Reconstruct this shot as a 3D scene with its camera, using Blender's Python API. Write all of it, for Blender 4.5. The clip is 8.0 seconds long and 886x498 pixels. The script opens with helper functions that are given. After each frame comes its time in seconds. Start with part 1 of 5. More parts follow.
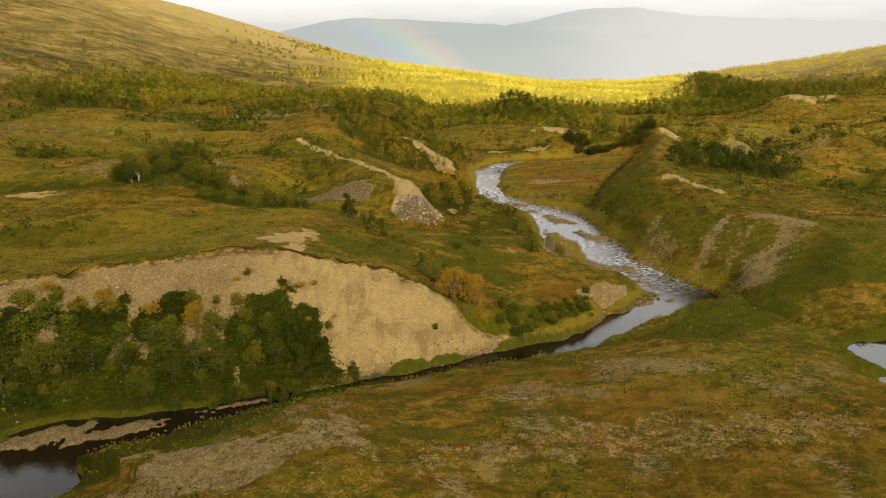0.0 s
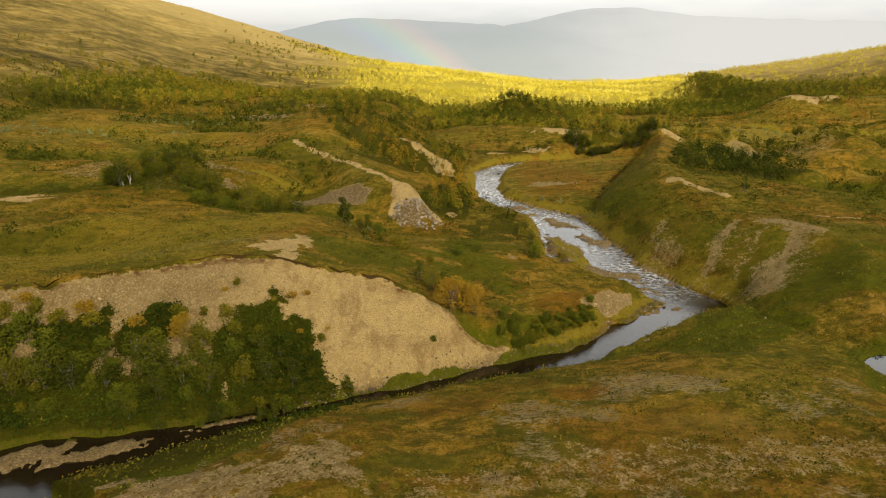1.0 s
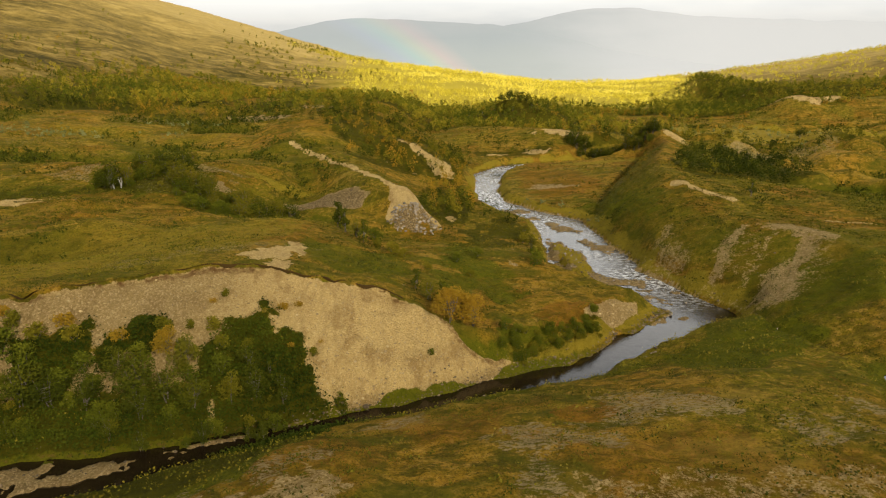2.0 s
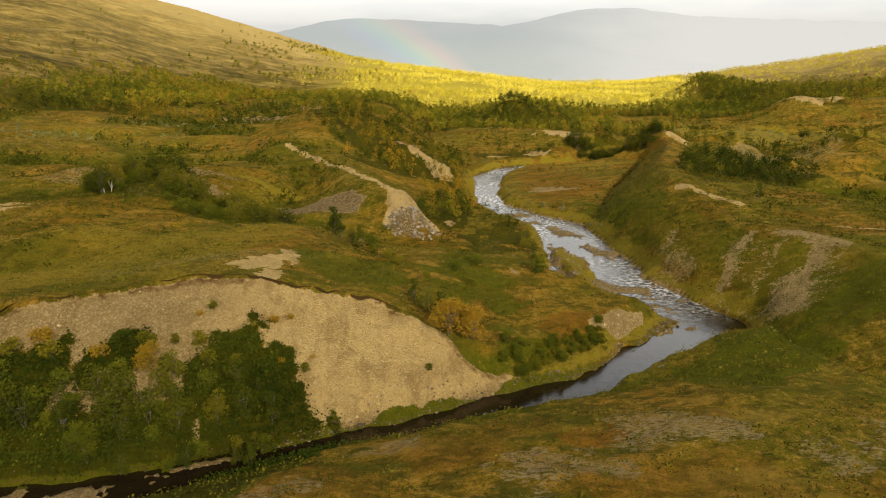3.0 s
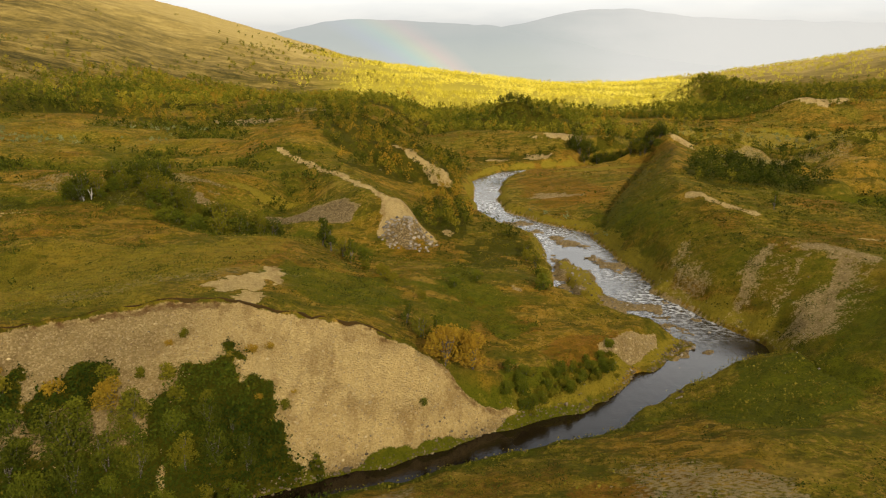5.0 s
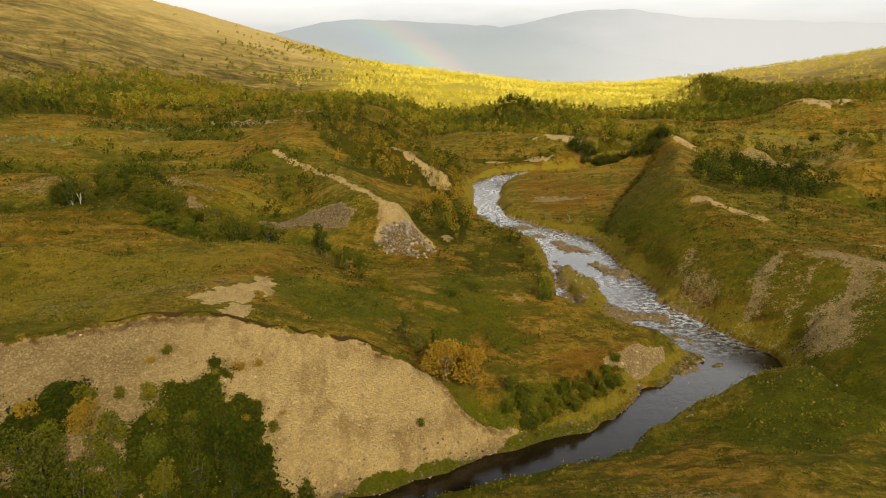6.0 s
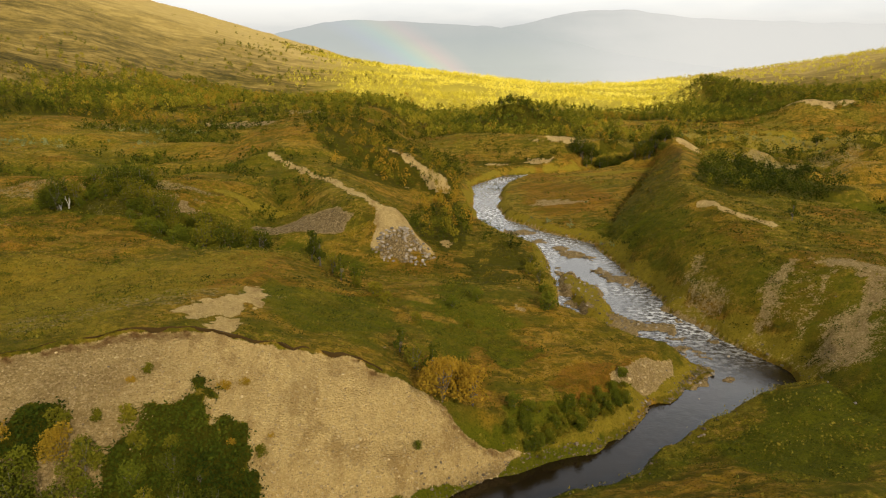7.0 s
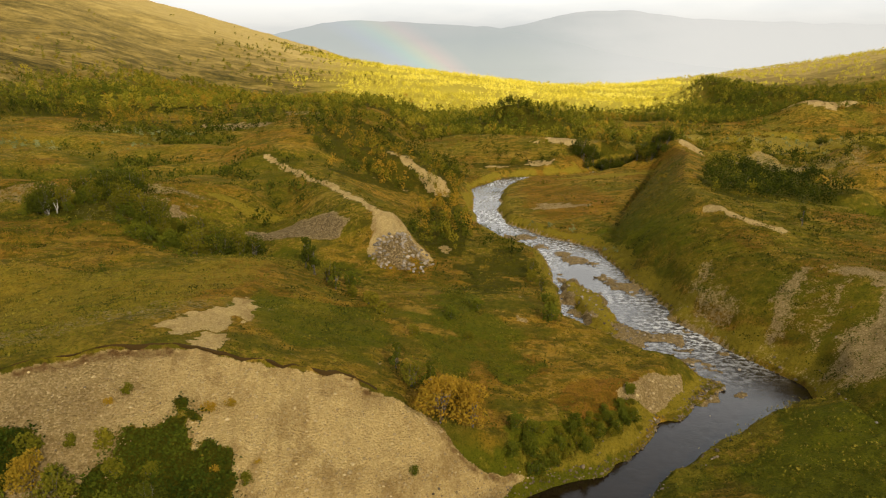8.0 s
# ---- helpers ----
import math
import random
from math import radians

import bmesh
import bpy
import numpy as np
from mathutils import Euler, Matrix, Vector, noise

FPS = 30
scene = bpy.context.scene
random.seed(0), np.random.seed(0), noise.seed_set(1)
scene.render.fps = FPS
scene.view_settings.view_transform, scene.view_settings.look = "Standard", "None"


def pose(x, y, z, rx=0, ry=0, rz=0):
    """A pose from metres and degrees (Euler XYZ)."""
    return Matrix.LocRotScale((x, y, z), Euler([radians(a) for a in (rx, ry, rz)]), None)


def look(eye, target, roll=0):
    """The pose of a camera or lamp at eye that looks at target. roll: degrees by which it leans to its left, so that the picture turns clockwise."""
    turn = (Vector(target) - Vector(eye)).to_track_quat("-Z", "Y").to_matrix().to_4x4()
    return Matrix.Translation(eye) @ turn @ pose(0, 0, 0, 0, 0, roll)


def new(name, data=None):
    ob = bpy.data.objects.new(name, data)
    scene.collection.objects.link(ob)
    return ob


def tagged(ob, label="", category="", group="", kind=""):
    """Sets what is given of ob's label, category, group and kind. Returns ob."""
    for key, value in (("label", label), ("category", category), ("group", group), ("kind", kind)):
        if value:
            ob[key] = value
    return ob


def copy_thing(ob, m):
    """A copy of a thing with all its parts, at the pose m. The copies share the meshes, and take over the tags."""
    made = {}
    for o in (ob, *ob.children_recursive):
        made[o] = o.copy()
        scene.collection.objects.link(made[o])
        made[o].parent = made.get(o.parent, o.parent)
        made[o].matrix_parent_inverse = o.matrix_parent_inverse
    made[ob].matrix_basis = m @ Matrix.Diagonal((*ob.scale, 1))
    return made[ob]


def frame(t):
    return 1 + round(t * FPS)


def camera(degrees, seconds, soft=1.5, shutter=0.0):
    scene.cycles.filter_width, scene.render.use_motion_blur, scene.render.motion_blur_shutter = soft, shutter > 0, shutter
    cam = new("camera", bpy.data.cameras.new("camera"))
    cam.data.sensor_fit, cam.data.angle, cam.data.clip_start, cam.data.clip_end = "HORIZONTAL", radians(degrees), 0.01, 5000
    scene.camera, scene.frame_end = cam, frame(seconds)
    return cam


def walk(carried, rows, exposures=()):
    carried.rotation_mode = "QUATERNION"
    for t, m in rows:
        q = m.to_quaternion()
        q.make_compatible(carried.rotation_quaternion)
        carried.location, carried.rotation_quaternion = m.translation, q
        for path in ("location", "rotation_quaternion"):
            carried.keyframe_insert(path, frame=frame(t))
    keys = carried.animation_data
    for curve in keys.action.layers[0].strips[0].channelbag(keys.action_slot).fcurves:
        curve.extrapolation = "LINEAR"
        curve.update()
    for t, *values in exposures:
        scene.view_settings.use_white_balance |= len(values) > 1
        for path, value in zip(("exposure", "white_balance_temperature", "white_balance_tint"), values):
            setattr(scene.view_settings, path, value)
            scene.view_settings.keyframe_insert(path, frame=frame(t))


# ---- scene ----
cam = camera(70.0, 8.0, soft=1.2)
# seconds, x, y, z, pitch, yaw, roll: a slow level flight up the valley
PATH = (
    (0, 0.0, -0.381, 28.326, -16.427, 2.247, 0.031),
    (1, -0.002, 2.406, 28.351, -16.419, 2.191, 0.031),
    (2, -0.002, 5.207, 28.388, -16.406, 2.138, 0.033),
    (3, 0.0, 8.017, 28.434, -16.387, 2.087, 0.038),
    (4, 0.001, 10.831, 28.483, -16.363, 2.039, 0.044),
    (5, 0.003, 13.643, 28.531, -16.333, 1.993, 0.053),
    (6, 0.003, 16.448, 28.574, -16.298, 1.949, 0.064),
    (7, 0.003, 19.241, 28.606, -16.257, 1.908, 0.077),
    (8, 0.0, 22.017, 28.623, -16.211, 1.870, 0.093),
)
walk(cam, [(t, pose(x, y, z, 90 + p, 0, w) @ pose(0, 0, 0, 0, 0, r)) for t, x, y, z, p, w, r in PATH], [(0, -0.19, 6600, 8), (8, -0.19, 6600, 8)])

# ---- sky and sun: a low sun behind the viewer's right shoulder, under broken bright cloud ----
SUN_UP, SUN_ROUND = 32.0, 149.0  # degrees above the horizon; degrees clockwise from straight ahead
world = bpy.data.worlds.new("sky")
scene.world = world
world.use_nodes = True
wn, wl = world.node_tree.nodes, world.node_tree.links
wn.clear()
sky = wn.new("ShaderNodeTexSky")
sky.sky_type, sky.sun_disc = "NISHITA", False
sky.sun_elevation, sky.sun_rotation = radians(SUN_UP), radians(SUN_ROUND)
sky_dim = wn.new("ShaderNodeVectorMath")
sky_dim.operation = "SCALE"
sky_dim.inputs["Scale"].default_value = 0.10
wl.new(sky.outputs[0], sky_dim.inputs[0])
wco = wn.new("ShaderNodeTexCoord")
wmap = wn.new("ShaderNodeMapping")
wmap.inputs["Scale"].default_value = (1.0, 1.0, 5.0)
wl.new(wco.outputs["Generated"], wmap.inputs[0])
wnoise = wn.new("ShaderNodeTexNoise")
wnoise.inputs["Scale"].default_value, wnoise.inputs["Detail"].default_value, wnoise.inputs["Roughness"].default_value = 2.2, 7.0, 0.55
wl.new(wmap.outputs[0], wnoise.inputs["Vector"])
wramp = wn.new("ShaderNodeValToRGB")
wramp.color_ramp.elements[0].position, wramp.color_ramp.elements[0].color = 0.36, (0.80, 0.81, 0.81, 1)
wramp.color_ramp.elements[1].position, wramp.color_ramp.elements[1].color = 0.56, (1.0, 0.975, 0.935, 1)
wl.new(wnoise.outputs[0], wramp.inputs[0])
wsep = wn.new("ShaderNodeSeparateXYZ")
wl.new(wco.outputs["Generated"], wsep.inputs[0])
wcover = wn.new("ShaderNodeMapRange")  # cloud thins with height
wcover.inputs["From Min"].default_value, wcover.inputs["From Max"].default_value = 0.38, 0.58
wcover.inputs["To Min"].default_value, wcover.inputs["To Max"].default_value = 0.96, 0.52
wl.new(wsep.outputs[2], wcover.inputs["Value"])
wmix = wn.new("ShaderNodeMix")
wmix.data_type = "RGBA"
wl.new(wcover.outputs[0], wmix.inputs["Factor"])
wl.new(sky_dim.outputs[0], wmix.inputs["A"])
wl.new(wramp.outputs[0], wmix.inputs["B"])
wlift = wn.new("ShaderNodeValToRGB")  # band some way up brightened for the river's reflection, dimmed overhead to limit fill
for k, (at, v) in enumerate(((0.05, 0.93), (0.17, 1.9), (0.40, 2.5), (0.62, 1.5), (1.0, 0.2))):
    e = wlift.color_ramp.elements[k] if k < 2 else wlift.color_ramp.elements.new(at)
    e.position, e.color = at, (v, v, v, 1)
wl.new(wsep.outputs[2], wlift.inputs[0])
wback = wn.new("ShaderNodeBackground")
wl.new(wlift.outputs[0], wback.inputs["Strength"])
wl.new(wmix.outputs["Result"], wback.inputs[0])
wout = wn.new("ShaderNodeOutputWorld")
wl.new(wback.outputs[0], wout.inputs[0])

lamp = bpy.data.lights.new("sun", "SUN")
lamp.energy, lamp.angle, lamp.color = 4.6, radians(3), (1.0, 0.86, 0.66)
sun = new("sun", lamp)
sx, sy = math.sin(radians(SUN_ROUND)), math.cos(radians(SUN_ROUND))
sun.matrix_world = look((sx * 100, sy * 100, 100 * math.tan(radians(SUN_UP))), (0, 0, 0))

# ---- materials ----
def material(name, roughness=0.9, spec=0.2):
    m = bpy.data.materials.new(name)
    m.use_nodes = True
    b = m.node_tree.nodes["Principled BSDF"]
    b.inputs["Roughness"].default_value, b.inputs["Specular IOR Level"].default_value = roughness, spec
    return m, m.node_tree.nodes, m.node_tree.links, b


def noise_tex(n, l, scale, detail=4.0, rough=0.55, vector=None, stretch=None):
    t = n.new("ShaderNodeTexNoise")
    t.inputs["Scale"].default_value, t.inputs["Detail"].default_value, t.inputs["Roughness"].default_value = scale, detail, rough
    if vector is None:
        vector = n.new("ShaderNodeTexCoord").outputs["Object"]
    if stretch:
        mp = n.new("ShaderNodeMapping")
        mp.inputs["Scale"].default_value = stretch
        l.new(vector, mp.inputs[0])
        vector = mp.outputs[0]
    l.new(vector, t.inputs["Vector"])
    return t.outputs[0]


def ramp(n, l, value, *stops):
    r = n.new("ShaderNodeValToRGB")
    e = r.color_ramp.elements
    while len(e) < len(stops):
        e.new(0.5)
    for k, (at, col) in enumerate(stops):
        e[k].position, e[k].color = at, (*col, 1) if len(col) == 3 else col
    l.new(value, r.inputs[0])
    return r.outputs[0]


def blend(n, l, fac, a, b, mode="MIX"):
    m = n.new("ShaderNodeMix")
    m.data_type, m.blend_type = "RGBA", mode
    for sock, v in ((m.inputs["Factor"], fac), (m.inputs["A"], a), (m.inputs["B"], b)):
        if isinstance(v, (int, float)):
            sock.default_value = v
        elif isinstance(v, tuple):
            sock.default_value = (*v, 1)
        else:
            l.new(v, sock)
    return m.outputs["Result"]


def calc(n, l, op, a, b=0.0, c=0.0, clamp=False):
    m = n.new("ShaderNodeMath")
    m.operation, m.use_clamp = op, clamp
    for sock, v in zip(m.inputs, (a, b, c)):
        if isinstance(v, (int, float)):
            sock.default_value = v
        else:
            l.new(v, sock)
    return m.outputs[0]


def relief(n, l, b, value, strength, distance):
    k = n.new("ShaderNodeBump")
    k.inputs["Strength"].default_value, k.inputs["Distance"].default_value = strength, distance
    l.new(value, k.inputs["Height"])
    l.new(k.outputs[0], b.inputs["Normal"])


def edge(n, l, mask, noise, lo, hi, amount=0.5):
    """A mask whose rim is broken up by noise."""
    v = calc(n, l, "MULTIPLY_ADD", calc(n, l, "SUBTRACT", noise, 0.5), amount * 2, mask)
    r = n.new("ShaderNodeMapRange")
    r.interpolation_type = "SMOOTHSTEP"
    r.inputs["From Min"].default_value, r.inputs["From Max"].default_value = lo, hi
    l.new(v, r.inputs["Value"])
    return r.outputs[0]


def ground_material():
    m, n, l, b = material("moor", 1.0, 0.03)
    co = n.new("ShaderNodeTexCoord").outputs["Object"]
    att = n.new("ShaderNodeAttribute")
    att.attribute_name = "cover"
    cov = n.new("ShaderNodeSeparateColor")
    l.new(att.outputs["Color"], cov.inputs[0])
    soil = att.outputs["Alpha"]
    att2 = n.new("ShaderNodeAttribute")
    att2.attribute_name = "growth"
    gro = n.new("ShaderNodeSeparateColor")
    l.new(att2.outputs["Color"], gro.inputs[0])
    n_big = noise_tex(n, l, 0.055, 4, 0.55, co)
    n_mid = noise_tex(n, l, 0.30, 5, 0.62, co, (0.7, 1.5, 1.0))
    n_small = noise_tex(n, l, 1.7, 5, 0.65, co)
    n_patch = noise_tex(n, l, 0.75, 3, 0.6, co, (0.8, 1.3, 1.0))
    n_fine = noise_tex(n, l, 6.0, 4, 0.7, co)
    n_streak = noise_tex(n, l, 3.2, 5, 0.7, co, (0.7, 1.6, 1.0))
    n_grain = noise_tex(n, l, 26.0, 3, 0.7, co)
    heath = ramp(n, l, n_mid, (0.30, (0.101, 0.086, 0.0073)), (0.44, (0.195, 0.126, 0.0111)), (0.55, (0.279, 0.159, 0.0145)), (0.70, (0.351, 0.185, 0.0243)))
    heath = blend(n, l, ramp(n, l, n_big, (0.44, (0, 0, 0)), (0.58, (1, 1, 1))), heath, blend(n, l, n_small, (0.097, 0.099, 0.0073), (0.242, 0.169, 0.0121)))
    heath = blend(n, l, ramp(n, l, n_small, (0.50, (0, 0, 0)), (0.66, (0.8, 0.8, 0.8))), heath, (0.403, 0.232, 0.0415))
    heath = blend(n, l, ramp(n, l, n_patch, (0.50, (0, 0, 0)), (0.60, (0.8, 0.8, 0.8))), heath, blend(n, l, n_fine, (0.038, 0.039, 0.0050), (0.111, 0.093, 0.0085)))
    heath = blend(n, l, ramp(n, l, n_fine, (0.34, (0.85, 0.85, 0.85)), (0.52, (0, 0, 0))), heath, (0.052, 0.040, 0.0062))
    n_wide = noise_tex(n, l, 0.13, 6, 0.66, co, (0.653, 1.715, 1.3750))
    heath = blend(n, l, ramp(n, l, n_wide, (0.38, (0.75, 0.75, 0.75)), (0.47, (0, 0, 0))), heath, blend(n, l, n_small, (0.041, 0.046, 0.0055), (0.125, 0.112, 0.0097)))
    heath = blend(n, l, ramp(n, l, n_wide, (0.56, (0, 0, 0)), (0.66, (0.38, 0.38, 0.38))), heath, blend(n, l, n_small, (0.214, 0.143, 0.0165), (0.475, 0.292, 0.0578)))
    rust = blend(n, l, n_fine, (0.120, 0.046, 0.0058), (0.240, 0.096, 0.0115))
    col = blend(n, l, calc(n, l, "MULTIPLY", edge(n, l, gro.outputs[0], n_small, 0.2, 1.1, 0.5), 0.7), heath, rust)
    lush = blend(n, l, n_small, (0.052, 0.063, 0.0040), (0.148, 0.136, 0.0092))
    lush = blend(n, l, ramp(n, l, n_fine, (0.35, (0.55, 0.55, 0.55)), (0.52, (0, 0, 0))), lush, (0.026, 0.031, 0.0029))
    col = blend(n, l, edge(n, l, cov.outputs[1], n_mid, 0.2, 0.9, 0.5), col, lush)
    sward = blend(n, l, n_small, (0.165, 0.128, 0.0090), (0.320, 0.228, 0.0250))
    sward = blend(n, l, ramp(n, l, n_fine, (0.35, (0.5, 0.5, 0.5)), (0.55, (0, 0, 0))), sward, (0.048, 0.048, 0.0043))
    col = blend(n, l, edge(n, l, cov.outputs[2], n_small, 0.25, 0.8, 0.4), col, sward)
    lichen = blend(n, l, n_fine, (0.150, 0.108, 0.0450), (0.43, 0.325, 0.165))
    col = blend(n, l, calc(n, l, "MULTIPLY", edge(n, l, gro.outputs[1], n_streak, 0.46, 0.74, 1.2), 0.85), col, lichen)
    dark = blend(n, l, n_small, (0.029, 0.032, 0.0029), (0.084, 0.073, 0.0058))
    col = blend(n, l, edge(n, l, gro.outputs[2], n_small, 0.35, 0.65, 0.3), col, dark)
    slant = n.new("ShaderNodeMapping")
    slant.inputs["Rotation"].default_value = (0, 0, radians(75))
    l.new(co, slant.inputs[0])
    fell_n = noise_tex(n, l, 0.26, 7, 0.78, slant.outputs[0], (0.30, 0.07, 0.5))
    fell_m = noise_tex(n, l, 0.03, 7, 0.66, slant.outputs[0], (1.0, 0.45, 0.5))
    fell_c = noise_tex(n, l, 0.11, 7, 0.75, co)
    fell_mix = calc(n, l, "ADD", calc(n, l, "MULTIPLY", fell_n, 0.45), calc(n, l, "ADD", calc(n, l, "MULTIPLY", fell_m, 0.2), calc(n, l, "MULTIPLY", fell_c, 0.35)))
    fell = ramp(n, l, fell_mix, (0.42, (0.045, 0.039, 0.010)), (0.47, (0.105, 0.078, 0.017)), (0.515, (0.190, 0.132, 0.029)), (0.59, (0.36, 0.255, 0.072)))
    pale = ramp(n, l, noise_tex(n, l, 0.0045, 3, 0.5, co), (0.44, (0, 0, 0)), (0.66, (0.25, 0.25, 0.25)))
    place = n.new("ShaderNodeSeparateXYZ")
    l.new(co, place.inputs[0])
    # sunlight on the far hillside painted as paler grass colour
    sun_patch = n.new("ShaderNodeMapRange")
    sun_patch.interpolation_type = "SMOOTHSTEP"
    sun_patch.inputs["From Min"].default_value, sun_patch.inputs["From Max"].default_value = 500.0, 800.0
    l.new(calc(n, l, "MULTIPLY_ADD", fell_m, 240.0, calc(n, l, "SUBTRACT", place.outputs[1], 120.0)), sun_patch.inputs["Value"])
    pale = calc(n, l, "MAXIMUM", pale, calc(n, l, "MULTIPLY", sun_patch.outputs[0], 0.85))
    fell = blend(n, l, pale, fell, blend(n, l, fell_n, (0.22, 0.15, 0.035), (0.66, 0.49, 0.17)))
    att3 = n.new("ShaderNodeAttribute")
    att3.attribute_name = "fellside"
    col = blend(n, l, att3.outputs["Fac"], col, fell)
    # yellow wood floor, brightened to carry the shelf's painted sunlight
    att4 = n.new("ShaderNodeAttribute")
    att4.attribute_name = "sunlit_floor"
    col = blend(n, l, att4.outputs["Fac"], col, blend(n, l, fell_m, (0.30, 0.24, 0.026), (0.56, 0.45, 0.055)))
    vor = n.new("ShaderNodeTexVoronoi")
    vor.inputs["Scale"].default_value = 8.0
    l.new(co, vor.inputs["Vector"])
    vor2 = n.new("ShaderNodeTexVoronoi")
    vor2.inputs["Scale"].default_value = 22.0
    l.new(co, vor2.inputs["Vector"])
    grey = n.new("ShaderNodeSeparateColor")
    l.new(vor.outputs["Color"], grey.inputs[0])
    grey2 = n.new("ShaderNodeSeparateColor")
    l.new(vor2.outputs["Color"], grey2.inputs[0])
    gravel = ramp(n, l, n_mid, (0.30, (0.40, 0.255, 0.072)), (0.60, (0.57, 0.390, 0.128)))
    run = noise_tex(n, l, 1.1, 4, 0.6, co, (1.5, 0.22, 0.22))
    gravel = blend(n, l, ramp(n, l, run, (0.36, (0.3, 0.3, 0.3)), (0.52, (0, 0, 0))), gravel, (0.226, 0.142, 0.0454))
    gravel = blend(n, l, 0.30, gravel, ramp(n, l, grey.outputs[0], (0.0, (0.180, 0.122, 0.055)), (0.6, (0.46, 0.33, 0.145)), (1.0, (0.78, 0.62, 0.33))))
    gravel = blend(n, l, 0.26, gravel, ramp(n, l, grey2.outputs[0], (0.0, (0.150, 0.099, 0.0430)), (1.0, (0.72, 0.545, 0.25))))
    soil_run = noise_tex(n, l, 0.55, 6, 0.7, co, (1.0, 0.6, 0.6))
    gravel = blend(n, l, ramp(n, l, soil_run, (0.50, (0, 0, 0)), (0.62, (0.5, 0.5, 0.5))), gravel, (0.200, 0.118, 0.0380))
    greyer = ramp(n, l, grey.outputs[1], (0.0, (0.100, 0.069, 0.027)), (0.7, (0.215, 0.150, 0.064)), (1.0, (0.38, 0.28, 0.145)))
    gravel = blend(n, l, att2.outputs["Alpha"], gravel, greyer)
    worn = calc(n, l, "ADD", calc(n, l, "MULTIPLY", n_small, 0.5), calc(n, l, "MULTIPLY", n_fine, 0.5))
    bare = edge(n, l, cov.outputs[0], worn, 0.42, 0.60, 0.9)
    col = blend(n, l, bare, col, gravel)
    earth = blend(n, l, n_fine, (0.055, 0.028, 0.009), (0.20, 0.105, 0.034))
    col = blend(n, l, edge(n, l, soil, n_small, 0.35, 0.7, 0.3), col, earth)
    l.new(col, b.inputs["Base Color"])
    rough = calc(n, l, "ADD", calc(n, l, "MULTIPLY", n_fine, 0.8), calc(n, l, "MULTIPLY", n_grain, 0.35))
    rough = calc(n, l, "ADD", rough, calc(n, l, "MULTIPLY", n_small, 0.9))
    rough = calc(n, l, "ADD", rough, calc(n, l, "MULTIPLY", calc(n, l, "MULTIPLY", vor.outputs["Distance"], -0.55), bare))
    relief(n, l, b, rough, 1.0, 0.38)
    return m


def leaf_material(name, *cols):
    """Leaves that let some light through; every leaf clump and every tree has its own tone."""
    m, n, l, b = material(name, 0.8, 0.06)
    geo = n.new("ShaderNodeNewGeometry")
    att = n.new("ShaderNodeAttribute")
    att.attribute_name = "tone"
    info = n.new("ShaderNodeObjectInfo")
    v = calc(n, l, "ADD", calc(n, l, "MULTIPLY", geo.outputs["Random Per Island"], 0.26), calc(n, l, "MULTIPLY", att.outputs["Fac"], 0.74))
    v = calc(n, l, "MULTIPLY_ADD", calc(n, l, "SUBTRACT", info.outputs["Random"], 0.5), 0.3, v, clamp=True)
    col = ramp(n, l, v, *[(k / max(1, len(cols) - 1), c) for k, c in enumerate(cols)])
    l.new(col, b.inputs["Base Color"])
    tr = n.new("ShaderNodeBsdfTranslucent")
    l.new(col, tr.inputs[0])
    mix = n.new("ShaderNodeMixShader")
    mix.inputs[0].default_value = 0.2
    l.new(b.outputs[0], mix.inputs[1])
    l.new(tr.outputs[0], mix.inputs[2])
    l.new(mix.outputs[0], n["Material Output"].inputs[0])
    return m


def bark_material():
    m, n, l, b = material("birch_bark", 0.8)
    col = ramp(n, l, noise_tex(n, l, 3.0, 5, 0.7, None, (1, 1, 3)), (0.40, (0.04, 0.030, 0.022)), (0.60, (0.15, 0.13, 0.10)), (0.80, (0.40, 0.36, 0.30)))
    l.new(col, b.inputs["Base Color"])
    return m


def deadwood_material():
    m, n, l, b = material("bleached_wood", 0.85)
    col = ramp(n, l, noise_tex(n, l, 5.0, 4, 0.6, None, (1, 1, 0.3)), (0.35, (0.22, 0.20, 0.16)), (0.65, (0.45, 0.42, 0.36)))
    l.new(col, b.inputs["Base Color"])
    return m


def stone_material(name, lo, hi):
    m, n, l, b = material(name, 0.9, 0.2)
    info, geo = n.new("ShaderNodeObjectInfo"), n.new("ShaderNodeNewGeometry")
    v = calc(n, l, "FRACT", calc(n, l, "ADD", info.outputs["Random"], geo.outputs["Random Per Island"]))
    col = ramp(n, l, v, (0.0, lo), (0.6, tuple((p + q) / 2 for p, q in zip(lo, hi))), (1.0, hi))
    spots = noise_tex(n, l, 9.0, 5, 0.7)
    l.new(blend(n, l, ramp(n, l, spots, (0.45, (0, 0, 0)), (0.7, (0.5, 0.5, 0.5))), col, (0.10, 0.085, 0.06)), b.inputs["Base Color"])
    relief(n, l, b, spots, 0.5, 0.04)
    return m


